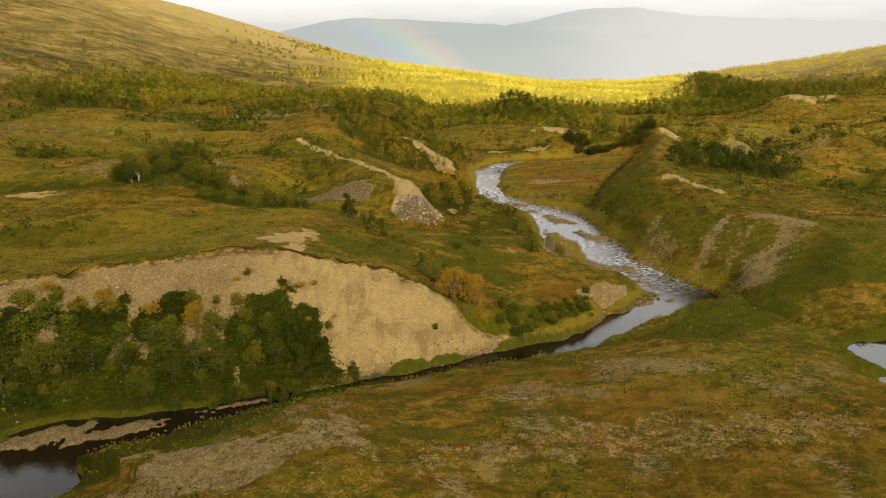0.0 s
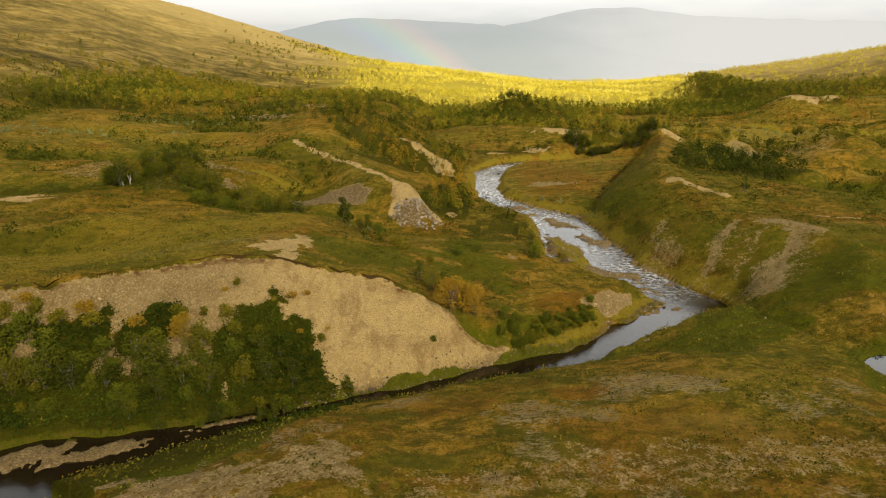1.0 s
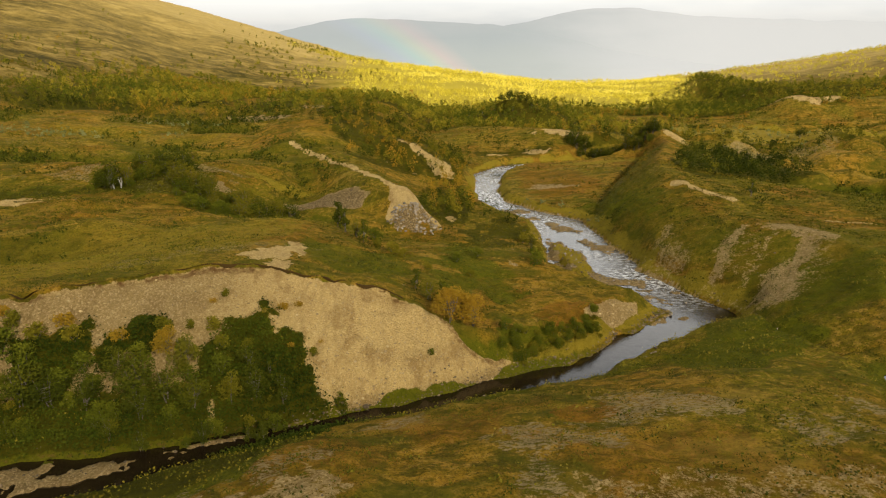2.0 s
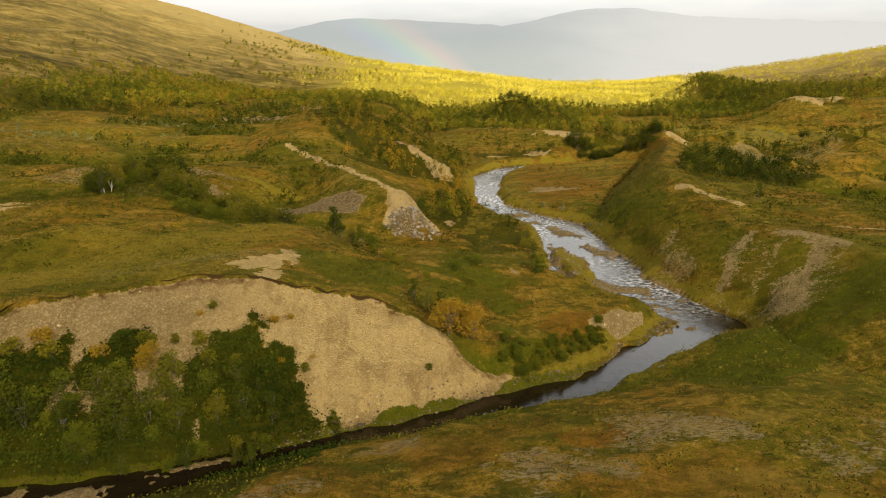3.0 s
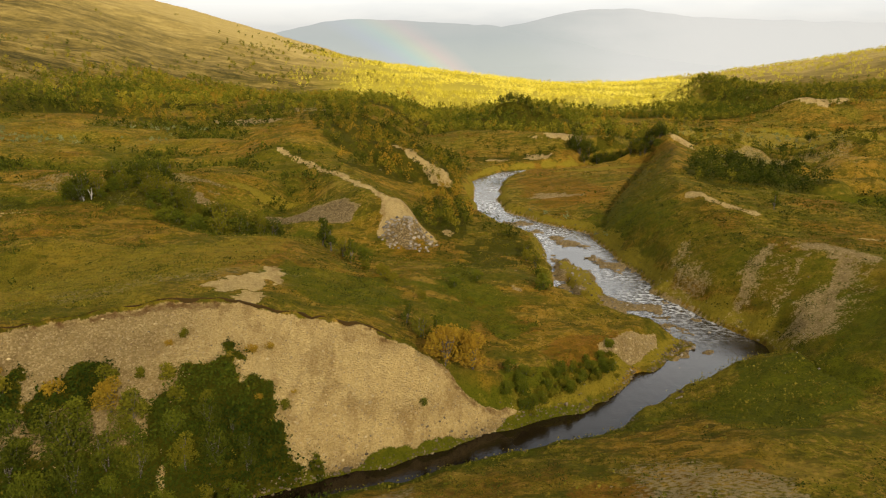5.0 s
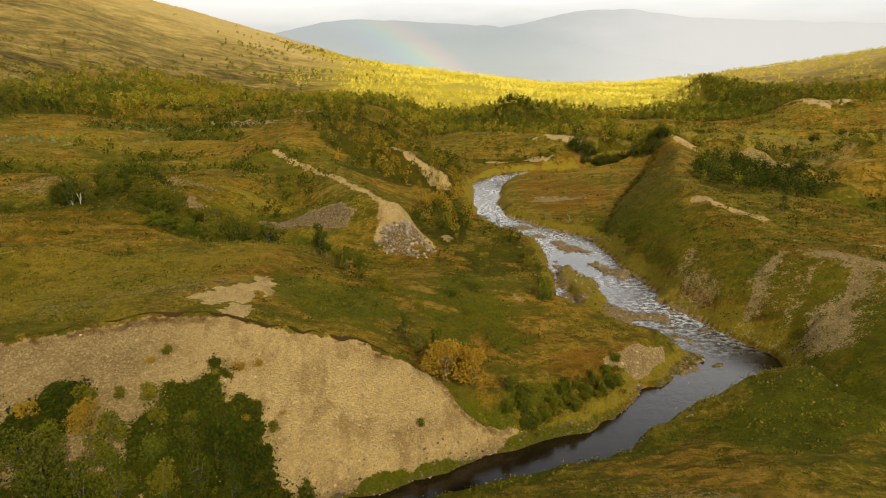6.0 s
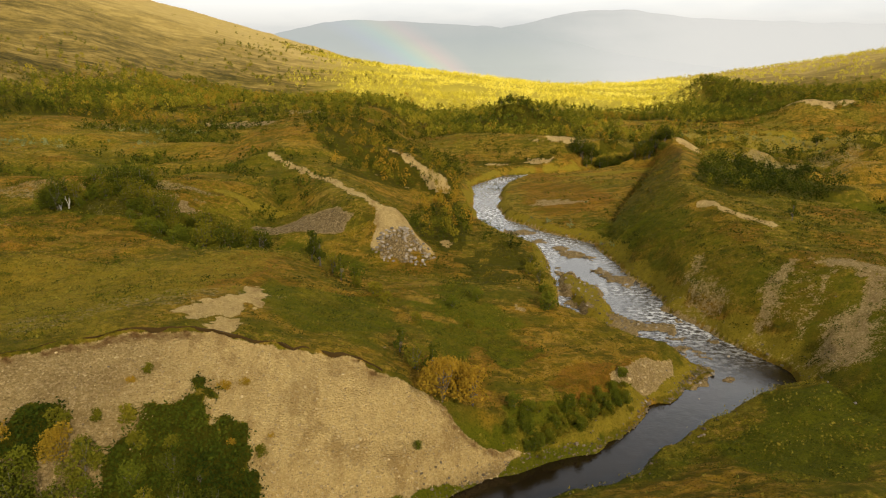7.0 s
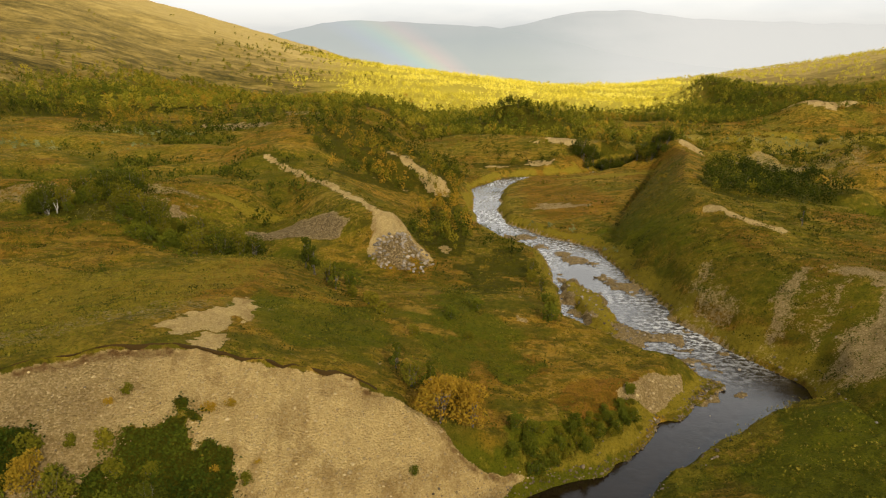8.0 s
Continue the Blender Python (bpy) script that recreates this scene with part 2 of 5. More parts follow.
def water_material(name, deep, calm):
    m, n, l, b = material(name, 0.04, 0.5)
    b.inputs["IOR"].default_value = 1.42
    co = n.new("ShaderNodeTexCoord").outputs["Object"]
    body = blend(n, l, noise_tex(n, l, 0.8, 3, 0.5, co), deep, tuple(2.2 * c for c in deep))
    l.new(body, b.inputs["Base Color"])
    if calm:
        relief(n, l, b, noise_tex(n, l, 1.4, 2, 0.5, co), 0.06, 0.04)
        return m
    att = n.new("ShaderNodeAttribute")
    att.attribute_name = "riffle"
    wave = calc(n, l, "ADD", noise_tex(n, l, 1.2, 4, 0.6, co, (1.0, 0.7, 1.0)), calc(n, l, "MULTIPLY", noise_tex(n, l, 5.0, 3, 0.6, co), 0.5))
    relief(n, l, b, calc(n, l, "MULTIPLY", wave, calc(n, l, "MULTIPLY_ADD", att.outputs["Fac"], 0.95, 0.05)), 0.7, 0.17)
    # white froth, also painted to stand in for bright sky reflected off riffles
    broken = noise_tex(n, l, 1.5, 7, 0.72, co, (0.8, 1.3, 1.0))
    froth_and_shine = calc(n, l, "MULTIPLY", ramp(n, l, broken, (0.45, (0, 0, 0)), (0.60, (1, 1, 1))), calc(n, l, "MULTIPLY_ADD", att.outputs["Fac"], 1.2, -0.25, clamp=True))
    l.new(blend(n, l, froth_and_shine, body, (0.56, 0.56, 0.54)), b.inputs["Base Color"])
    l.new(calc(n, l, "MULTIPLY_ADD", froth_and_shine, 0.3, calc(n, l, "MULTIPLY_ADD", att.outputs["Fac"], 0.10, 0.03)), b.inputs["Roughness"])
    return m


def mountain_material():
    """Far fells with bright rain haze and the faint foot of a rainbow painted into a glowing colour."""
    m, n, l, b = material("painted_haze_fell", 1.0, 0.0)
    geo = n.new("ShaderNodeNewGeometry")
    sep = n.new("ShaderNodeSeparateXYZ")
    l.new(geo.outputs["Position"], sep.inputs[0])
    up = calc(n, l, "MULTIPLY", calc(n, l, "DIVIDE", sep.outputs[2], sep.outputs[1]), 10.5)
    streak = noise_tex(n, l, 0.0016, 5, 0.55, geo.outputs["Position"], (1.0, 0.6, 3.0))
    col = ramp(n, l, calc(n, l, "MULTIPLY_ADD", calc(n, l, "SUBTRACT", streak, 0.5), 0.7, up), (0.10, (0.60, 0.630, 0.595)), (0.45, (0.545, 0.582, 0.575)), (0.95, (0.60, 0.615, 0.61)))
    # haze thickening to the right is put into the colour
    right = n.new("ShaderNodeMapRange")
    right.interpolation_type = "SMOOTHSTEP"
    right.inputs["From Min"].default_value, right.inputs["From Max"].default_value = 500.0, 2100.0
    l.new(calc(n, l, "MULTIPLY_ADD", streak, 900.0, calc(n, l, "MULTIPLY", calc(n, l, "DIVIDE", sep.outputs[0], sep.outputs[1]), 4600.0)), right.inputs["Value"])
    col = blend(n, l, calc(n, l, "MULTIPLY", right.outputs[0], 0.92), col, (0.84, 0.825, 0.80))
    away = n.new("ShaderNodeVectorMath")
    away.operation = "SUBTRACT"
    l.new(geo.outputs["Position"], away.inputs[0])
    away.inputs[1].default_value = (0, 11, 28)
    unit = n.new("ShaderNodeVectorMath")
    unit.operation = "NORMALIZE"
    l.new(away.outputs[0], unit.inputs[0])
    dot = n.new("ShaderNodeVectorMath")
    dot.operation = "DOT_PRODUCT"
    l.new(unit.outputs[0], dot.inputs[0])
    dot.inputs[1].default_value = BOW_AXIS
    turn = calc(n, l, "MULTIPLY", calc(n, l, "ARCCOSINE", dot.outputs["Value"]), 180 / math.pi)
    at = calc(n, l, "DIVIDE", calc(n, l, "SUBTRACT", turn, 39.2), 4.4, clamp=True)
    # rainbow bands painted over the haze colour
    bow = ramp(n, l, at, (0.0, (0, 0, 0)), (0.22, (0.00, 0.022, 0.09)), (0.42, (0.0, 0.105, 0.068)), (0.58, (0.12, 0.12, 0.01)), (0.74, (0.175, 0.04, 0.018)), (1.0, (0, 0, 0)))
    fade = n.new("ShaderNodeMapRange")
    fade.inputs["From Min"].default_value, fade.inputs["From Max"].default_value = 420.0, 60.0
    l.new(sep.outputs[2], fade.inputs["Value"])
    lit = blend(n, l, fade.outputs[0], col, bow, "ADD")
    # mostly emission: the painted haze glows by itself
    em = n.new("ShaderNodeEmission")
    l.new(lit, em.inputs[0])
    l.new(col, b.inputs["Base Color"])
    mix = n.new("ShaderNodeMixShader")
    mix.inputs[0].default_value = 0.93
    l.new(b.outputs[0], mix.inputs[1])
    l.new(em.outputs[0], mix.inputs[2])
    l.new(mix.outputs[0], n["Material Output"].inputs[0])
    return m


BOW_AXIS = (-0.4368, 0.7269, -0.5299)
M_GROUND = ground_material()
M_WATER = water_material("river_water", (0.007, 0.0045, 0.002), False)
M_POND = water_material("pond_water", (0.006, 0.007, 0.006), True)
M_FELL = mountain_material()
M_BARK = bark_material()
M_DEADWOOD = deadwood_material()
M_GREEN = leaf_material("birch_leaf_green", (0.020, 0.027, 0.002), (0.050, 0.058, 0.004), (0.125, 0.115, 0.008))
M_TURNING = leaf_material("birch_leaf_turning", (0.050, 0.056, 0.004), (0.110, 0.100, 0.007), (0.220, 0.168, 0.012))
# autumn gold, brightened to paint distant sunlight into the leaves
M_SUNLIT_GOLD = leaf_material("sunlit_birch_leaf_gold", (0.32, 0.27, 0.024), (0.56, 0.46, 0.042), (0.78, 0.65, 0.08), (0.92, 0.80, 0.15))
M_WOOD_GREEN = leaf_material("wood_leaf_green", (0.050, 0.062, 0.005), (0.105, 0.110, 0.008), (0.200, 0.175, 0.013))
M_WOOD_TURNING = leaf_material("wood_leaf_turning", (0.085, 0.088, 0.007), (0.175, 0.150, 0.011), (0.31, 0.235, 0.018))
M_ORANGE = leaf_material("birch_leaf_orange", (0.120, 0.098, 0.008), (0.245, 0.150, 0.012), (0.37, 0.200, 0.017))
M_SHRUB = leaf_material("heath_shrub_leaf", (0.024, 0.030, 0.003), (0.064, 0.066, 0.005), (0.135, 0.100, 0.009), (0.220, 0.138, 0.016))
M_MAT = leaf_material("creeping_shrub_leaf", (0.013, 0.022, 0.002), (0.034, 0.047, 0.003), (0.078, 0.085, 0.006))
M_GRASS = leaf_material("dry_grass", (0.070, 0.070, 0.005), (0.145, 0.122, 0.009), (0.25, 0.19, 0.024))
M_STONE = stone_material("pale_gravel", (0.20, 0.132, 0.052), (0.52, 0.39, 0.18))
M_GREYSTONE = stone_material("grey_stone", (0.13, 0.105, 0.072), (0.36, 0.30, 0.22))
M_MOORSTONE = stone_material("weathered_moor_stone", (0.085, 0.062, 0.034), (0.22, 0.165, 0.10))
M_SHORE = stone_material("brown_shore_stone", (0.055, 0.039, 0.020), (0.22, 0.165, 0.095))
M_TURF = leaf_material("turf_and_dark_soil", (0.030, 0.017, 0.005), (0.075, 0.044, 0.012), (0.12, 0.085, 0.014))
M_PALE_WILLOW = leaf_material("downy_willow_leaf", (0.09, 0.105, 0.032), (0.17, 0.185, 0.065), (0.28, 0.28, 0.12))
M_WILLOW = leaf_material("willow_leaf", (0.036, 0.047, 0.004), (0.075, 0.085, 0.006), (0.148, 0.142, 0.010))

# ---- landforms: heights in metres above the river ----
def lattice(ix, iy, seed):
    n = (ix.astype(np.int64) * 374761393 + iy.astype(np.int64) * 668265263 + seed * 974634777) & 0x7FFFFFFF
    n = ((n ^ (n >> 13)) * 1274126177) & 0x7FFFFFFF
    n = ((n ^ (n >> 15)) * 461845907) & 0x7FFFFFFF
    return ((n ^ (n >> 13)) & 0xFFFFF) / 0xFFFFF * 2 - 1


def bumps(x, y, size, seed=0, octaves=3, gain=0.5):
    """Smooth noise between about -1 and 1."""
    total, amp = 0 * x, 1.0
    for k in range(octaves):
        u, v = x / size * 2**k + 17.3 * k, y / size * 2**k + 9.1 * k
        iu, iv = np.floor(u), np.floor(v)
        a, b = u - iu, v - iv
        a, b = a * a * a * (a * (a * 6 - 15) + 10), b * b * b * (b * (b * 6 - 15) + 10)
        p, q = lattice(iu, iv, seed + k), lattice(iu + 1, iv, seed + k)
        r, s = lattice(iu, iv + 1, seed + k), lattice(iu + 1, iv + 1, seed + k)
        total = total + amp * ((p * (1 - a) + q * a) * (1 - b) + (r * (1 - a) + s * a) * b)
        amp *= gain
    return total


def step(lo, hi, v):
    s = np.clip((v - lo) / (hi - lo), 0, 1)
    return s * s * (3 - 2 * s)


def curve(v, *nodes):
    """A smooth curve through (v, value) nodes."""
    a = np.array(nodes, float)
    dense = np.linspace(a[0, 0], a[-1, 0], 400)
    w = (a[-1, 0] - a[0, 0]) * 0.012
    vals = sum(np.interp(dense + o * w, a[:, 0], a[:, 1]) for o in (-2, -1, 0, 1, 2)) / 5
    return np.interp(v, dense, vals)


def along(x, y, *nodes):
    """Distance from the line through the nodes (x, y, more...), and the further values at the nearest place on it."""
    a = np.array(nodes, float)
    best, more = np.full(x.shape, 1e9), np.zeros((a.shape[1] - 2, *x.shape))
    for p, q in zip(a[:-1], a[1:]):
        d = q[:2] - p[:2]
        t = np.clip(((x - p[0]) * d[0] + (y - p[1]) * d[1]) / (d @ d), 0, 1)
        r = np.hypot(x - p[0] - t * d[0], y - p[1] - t * d[1])
        near = r < best
        best = np.where(near, r, best)
        for k in range(len(more)):
            more[k] = np.where(near, p[2 + k] + t * (q[2 + k] - p[2 + k]), more[k])
    return best, more


def blob(x, y, cx, cy, rx, ry, turn=0.0, rough=0.0, seed=5):
    """1 within an ellipse, 0 outside, with an uneven rim."""
    c, s = math.cos(radians(turn)), math.sin(radians(turn))
    u, v = (x - cx) * c + (y - cy) * s, (y - cy) * c - (x - cx) * s
    r = np.hypot(u / rx, v / ry)
    if rough:
        r = r + rough * bumps(x, y, min(rx, ry) * 0.9, seed, 3, 0.6)
    return step(1.15, 0.85, r)


RIVER = ((110, 240, 1.5), (62, 214, 2.0), (30, 191, 3.0), (13, 186, 3.4), (6.2, 172, 4.0), (4.4, 150, 2.7), (5.8, 136, 2.9),
         (10.4, 127.5, 4.0), (16.8, 119, 5.0), (18.1, 108, 5.4), (18.6, 98, 6.2), (17.8, 90, 6.6), (23.2, 82.5, 5.3),
         (27.5, 75.6, 4.0), (22.8, 71.3, 2.8), (17.7, 66.5, 2.2), (11.5, 60.3, 2.1), (5, 57.3, 2.0), (-4, 53.1, 1.7), (-12, 49.4, 1.8),
         (-20, 45.7, 2.0), (-26, 43.1, 2.7), (-31.5, 40.8, 4.4), (-32.5, 35, 6.0), (-36, 26, 6.0), (-47, 12, 6.0), (-75, -12, 6.0), (-130, -50, 6.0))
POND_LEVEL = 3.4


def bank(x, y):
    """Distance from the river's edge; negative in the water."""
    d, (half,) = along(x, y, *RIVER)
    return d - half - 0.45 * bumps(x, y, 5.0, 3, 2) - 0.2 * bumps(x, y, 1.3, 4, 2)


def foot_crest(x):
    """The scarp of the terrace beyond the river: where it starts and where its turf edge is."""
    wob = 0.35 * bumps(x, 0 * x, 5.0, 31, 2)
    foot = curve(x, (-140, 30), (-80, 41), (-50, 44.5), (-35, 45.8), (-23, 46.8), (-15, 49.2), (-10, 51.6), (-4, 54.8), (3.8, 59.0), (10, 63.4), (13, 67.2), (14.7, 68.4), (18, 69.8), (20, 72), (23, 78), (30, 92))
    crest = curve(x, (-140, 38), (-80, 49), (-50, 50.2), (-41, 51.2), (-37, 52.6), (-32.6, 54.5), (-28.7, 57.6), (-25.5, 59.2), (-22, 61.2), (-18.6, 63.4), (-16, 61.9), (-13.5, 61.0), (-9.5, 61.8), (-6.2, 63.0), (-4.6, 62.4), (-2.6, 60.4), (0.5, 60.2), (3.8, 61.0), (10, 66.6), (13, 69.3), (15, 71), (17, 73), (19, 74.4), (21, 77), (24, 82), (30, 96))
    return foot, crest + wob


def scarp_fraction(x, y):
    foot, crest = foot_crest(x)
    return (y - foot) / (crest - foot)


def pond_edge(x, y):
    """Negative inside the pond."""
    d = np.minimum(np.hypot((x - 41.4) / 1.45, (y - 51.8) / 0.95) - 4.8, np.hypot((x - 40) / 1.5, (y - 46.2) / 0.9) - 4.6)
    return d + 0.35 * bumps(x, y, 3.0, 8, 2)


def outer_bank(y):
    """Foot and brow of the steep bank on the outer side of the bend."""
    xf = curve(y, (50, 36), (58, 30), (63, 29.5), (70, 31), (76, 32.4), (82, 30.8), (90, 26.6), (98, 25.8), (106, 23.9), (116, 23.3), (135, 27.8), (155, 36.5), (180, 46.5), (205, 55), (240, 70))
    xc = curve(y, (50, 44), (58, 38), (63, 39), (70, 44), (76, 46), (82, 43), (86, 38.8), (96, 36.6), (106, 36.0), (116, 34.8), (125, 36), (140, 41), (155, 46.5), (180, 54), (205, 57), (240, 76))
    return xf, xc


def swells(x, y):
    """Swells of the plain west of the river."""
    return bumps(x, 1.9 * y, 23, 23, 3)


def dips(x, y):
    """Hummocks and hollows of the moor east of the river."""
    return bumps(x, 1.7 * y, 19, 13, 3)


def height(x, y, fine=True):
    d = bank(x, y)
    # valley floor beside the river, rising slowly to the plains on either side
    west = step(0, -26, x + 0.06 * (y - 90)) * step(60, 85, y) * step(420, 240, y)
    plain = 6.4 + 0.045 * np.clip(y - 105, 0, 150)
    floor = 1.3 + 0.07 * np.clip(d, 0, 30)
    floor = floor + (plain - floor) * west
    floor = floor - 1.6 * step(50, 100, x) * step(110, 170, y) * step(420, 330, y)
    floor = floor - (0.009 * np.clip(y - 480, 0, 900) + 0.05 * np.clip(y - 950, 0, 3000)) * step(-0.22, -0.02, x / np.clip(y, 300, None)) + 0.098 * np.clip(132 - x, 0, 320) * step(300, 800, y)
    # gully with bushes behind the terrace
    gd, (gw, gh) = along(x, y, (-95, 108, 7, 0.6), (-62, 114, 7, 0.9), (-42, 106, 7, 2.2), (-26, 101, 6, 2.4), (-14, 97, 5, 1.6), (-2, 94, 4, 0.4))
    floor = floor - gh * np.exp(-((gd / gw) ** 2))
    floor = floor - 3.0 * np.exp(-(((x + 29) / 10) ** 2 + ((y - 119) / 9) ** 2))
    h = floor
    # moor on the near side of the river
    near = 0.9 + 6.9 * (1 - np.exp(-np.clip(d, 0, 99) / 10.8)) - 0.03 * np.clip(20 - y, 0, 60)
    near = near - 4.2 * np.exp(-(((x - 41) / 11) ** 2 + ((y - 48) / 10) ** 2)) - 1.3 * np.exp(-(((x - 22) / 8) ** 2 + ((y - 58) / 6) ** 2))
    south = step(1.5, -1.5, np.where(x < 28, y - curve(x, (-140, -60), (-60, -4), (-40, 25), (-30, 41), (-20, 45), (-4, 52.5), (5, 56.9), (18, 66), (27, 74), (40, 70)), y - 70 + 0.2 * (x - 28)))
    h = h + (near - h) * south
    # gravel spur down to the pool
    sd, (sw,) = along(x, y, (-10, 36.5, 5), (-9, 30, 6), (-10, 22, 7))
    h = h + 1.3 * np.exp(-((sd / sw) ** 2)) * south
    # terrace with the great gravel scarp
    s = scarp_fraction(x, y)
    top = curve(x, (-140, 8), (-60, 9.2), (-45, 9.6), (-28, 10.4), (-18, 10.0), (-13.5, 8.5), (-9, 8.0), (-5.6, 7.5), (-4, 6.3), (-2.4, 5.0), (0.5, 4.0), (4, 3.0), (8, 3.1), (13, 3.4), (20, 2.8), (30, 1.5))
    crest = foot_crest(x)[1]
    top = top - (0.075 + 0.07 * step(-30, -8, x)) * step(2, -12, x) * np.clip(y - crest - 1, 0, 60)
    face = np.clip(s, 0, 1)
    prof = 0.95 * face**0.88 + 0.05 * step(0.99, 1.01, s)
    inside = step(34, 26, x) * step(101, 88, y + 0.15 * (x + 20) + 1.5 * bumps(x, y, 14, 24, 2)) * step(-0.02, 0.02, s)
    ter = 1.0 + (np.maximum(top, 1.0) - 1.0) * prof
    h = np.where(inside > 0, np.maximum(h * (1 - inside * step(0, 0.3, s) * step(98, 84, y)), ter * inside + h * (1 - inside)), h)
    # low swells on the terrace
    h = h + 1.5 * np.exp(-(((x + 49) / 10) ** 2 + ((y - 83) / 5) ** 2)) - 2.4 * np.exp(-(((x + 52) / 12) ** 2 + ((y - 73) / 5) ** 2)) * step(0.9, 1.3, s)
    h = h + 1.4 * np.exp(-(((x - 6) / 6) ** 2 + ((y - 87) / 9) ** 2))
    # terrace beyond the bend, with a steep side to the river
    xf, xc = outer_bank(y)
    th = curve(y, (48, 4.0), (55, 4.0), (58, 4.6), (62, 6.6), (68, 7.8), (78, 8.5), (86, 8.4), (96, 7.6), (106, 9.2), (120, 10.2), (140, 10.4), (154, 10.3), (172, 9.0), (190, 8.0), (203, 7.4), (215, 3), (240, 1))
    fall = curve(y, (50, 0.02), (80, 0.03), (105, 0.06), (125, 0.24), (145, 0.42), (200, 0.3), (240, 0.0))
    r = np.clip((x - xf) / (xc - xf), 0, 1)
    back = np.clip(x - xc, 0, 400)
    rt = 1.2 + (th - fall * 24 * (1 - np.exp(-back / 24)) - 1.2) * r ** curve(y, (48, 0.75), (72, 0.78), (80, 0.72), (87, 0.52), (100, 0.55), (118, 0.7), (135, 0.8), (240, 0.8))
    east = step(46, 54, y) * step(240, 210, y) * step(0, 0.06, r) * step(150, 60, back)
    h = h + (np.maximum(rt, floor * 0.6) - h) * east * step(-0.5, 1.5, d)
    # eskers and knolls: line, height above the ground, half width
    for line, power in (
        (((-9.0, 104.6, 7.0, 3.4), (-11.4, 108.5, 8.5, 4.0), (-16, 114.5, 9.2, 4.6), (-21.6, 126.5, 8.5, 5.6), (-28, 137, 9.0, 7), (-40, 149, 11.9, 8), (-38, 163, 12.4, 10), (-31, 196, 13.6, 14), (-48, 232, 13, 16)), 2.4),
        (((-13, 111.5, 8.5, 4.0), (-20, 116, 7.6, 4.6), (-27, 118.5, 5.6, 4.6)), 2.6),
        (((-32, 163, 10.6, 9), (-20, 166, 10, 8), (-12, 163, 9, 7), (-5.5, 156, 5.4, 6)), 2.4),
        (((-62, 204, 10.8, 9), (-48, 188, 9.5, 8)), 2.2),
        (((-52, 116, 8.4, 8), (-43, 124, 7.4, 8)), 2.2),
        (((17, 268, 14, 15), (27, 262, 11.0, 13), (-6, 266, 7.5, 14)), 2.0),
        (((2, 228, 7.4, 14), (28, 212, 7.6, 12), (44, 222, 5.6, 14)), 2.0),
        (((43, 205, 8.2, 7), (50, 202, 9.3, 7), (56.5, 196, 9.6, 5.5)), 2.2),
        (((156, 318, 12, 16), (190, 325, 10.4, 18), (235, 315, 10, 20)), 2.0),
        (((150, 436, 17.5, 20), (164, 380, 13.5, 24), (235, 372, 13, 30)), 2.0),
        (((68, 128, 5.4, 9), (92, 134, 5.8, 12), (125, 130, 7, 14)), 2.0),
        (((84, 166, 4.0, 10), (120, 172, 5.5, 12), (170, 178, 8, 18)), 2.0),
        (((118, 205, 4.0, 9), (160, 214, 5.5, 14), (220, 230, 8, 20)), 2.0),
    ):
        e, (peak, wide) = along(x, y, *line)
        rise = (peak - h) * np.exp(-((e / wide) ** power))
        h = h + np.maximum(rise, 0)
    # valley sides
    left = -x - (104 + 0.10 * y) + 16 * bumps(x, y, 190, 41, 3)
    left = 0.5 * (left + np.hypot(left, 30))
    h = h + 0.28 * np.minimum(left, 900) * step(110, 240, y + 0.3 * (-x - 110)) * step(3200, 1900, y)
    right = x - (165 - 35 * step(380, 700, y) + 0.115 * y) + 14 * bumps(x, y, 150, 42, 2)
    right = 0.5 * (right + np.hypot(right, 40))
    h = h + 0.150 * np.minimum(right, 420) * step(120, 300, y) * step(1700, 950, y)
    # hummocks
    wild = step(0.5, 6, d)
    far = step(120, 400, np.hypot(x, y))
    h = h + wild * (0.16 * bumps(x, y, 9, 11, 3) * (1 - far) + (0.5 + 1.6 * far) * bumps(x, y, 38, 12, 3) * step(85, 140, y) * step(12, 34, d))
    h = h + wild * 1.8 * step(-22, -34, x) * step(74, 90, y) * step(215, 180, y) * swells(x, y)
    h = h + wild * 3.3 * step(52, 80, x) * step(84, 110, y) * step(330, 250, y) * dips(x, y)
    if fine:
        h = h + step(0.3, 2, d) * (0.13 * bumps(x, y, 1.7, 14, 2) + 0.09 * bumps(x, y, 0.7, 15, 2) * step(-0.5, 0.4, bumps(x, y, 6.0, 26, 2))) * (1 - far)
        face_on = step(0.05, 0.2, s) * step(1.0, 0.9, s) * step(8, 2, x) * step(-60, -45, x)
        h = h + face_on * (0.12 * bumps(x * 1.6, y * 0.5, 1.8, 16, 3))
    # the river's cut: low banks and a shallow bed
    h = np.minimum(h, 0.2 + 0.35 * step(0.0, 0.3, d) + np.clip(d - 0.5 * step(60, 75, y), 0, None) * (1.25 + 0.2 * bumps(x, y, 6, 17, 2)))
    bed = -0.22 + 0.28 * np.clip(d, -3, 0) * 0.5
    bars = 0.30 * blob(x, y, 15.6, 95, 2.4, 11, 8, 0.35) + 0.30 * blob(x, y, 15, 88, 5, 3.6, 20, 0.5) + 0.28 * blob(x, y, 25.4, 73.9, 0.9, 0.7, 0, 0.5)
    bars = bars + 0.33 * blob(x, y, -28.0, 42.9, 5.4, 0.9, 24, 0.4) + 0.3 * blob(x, y, -34.0, 41.6, 4.5, 1.3, 32, 0.4) + 0.26 * blob(x, y, -18.5, 47.9, 4.0, 0.45, 22, 0.5)
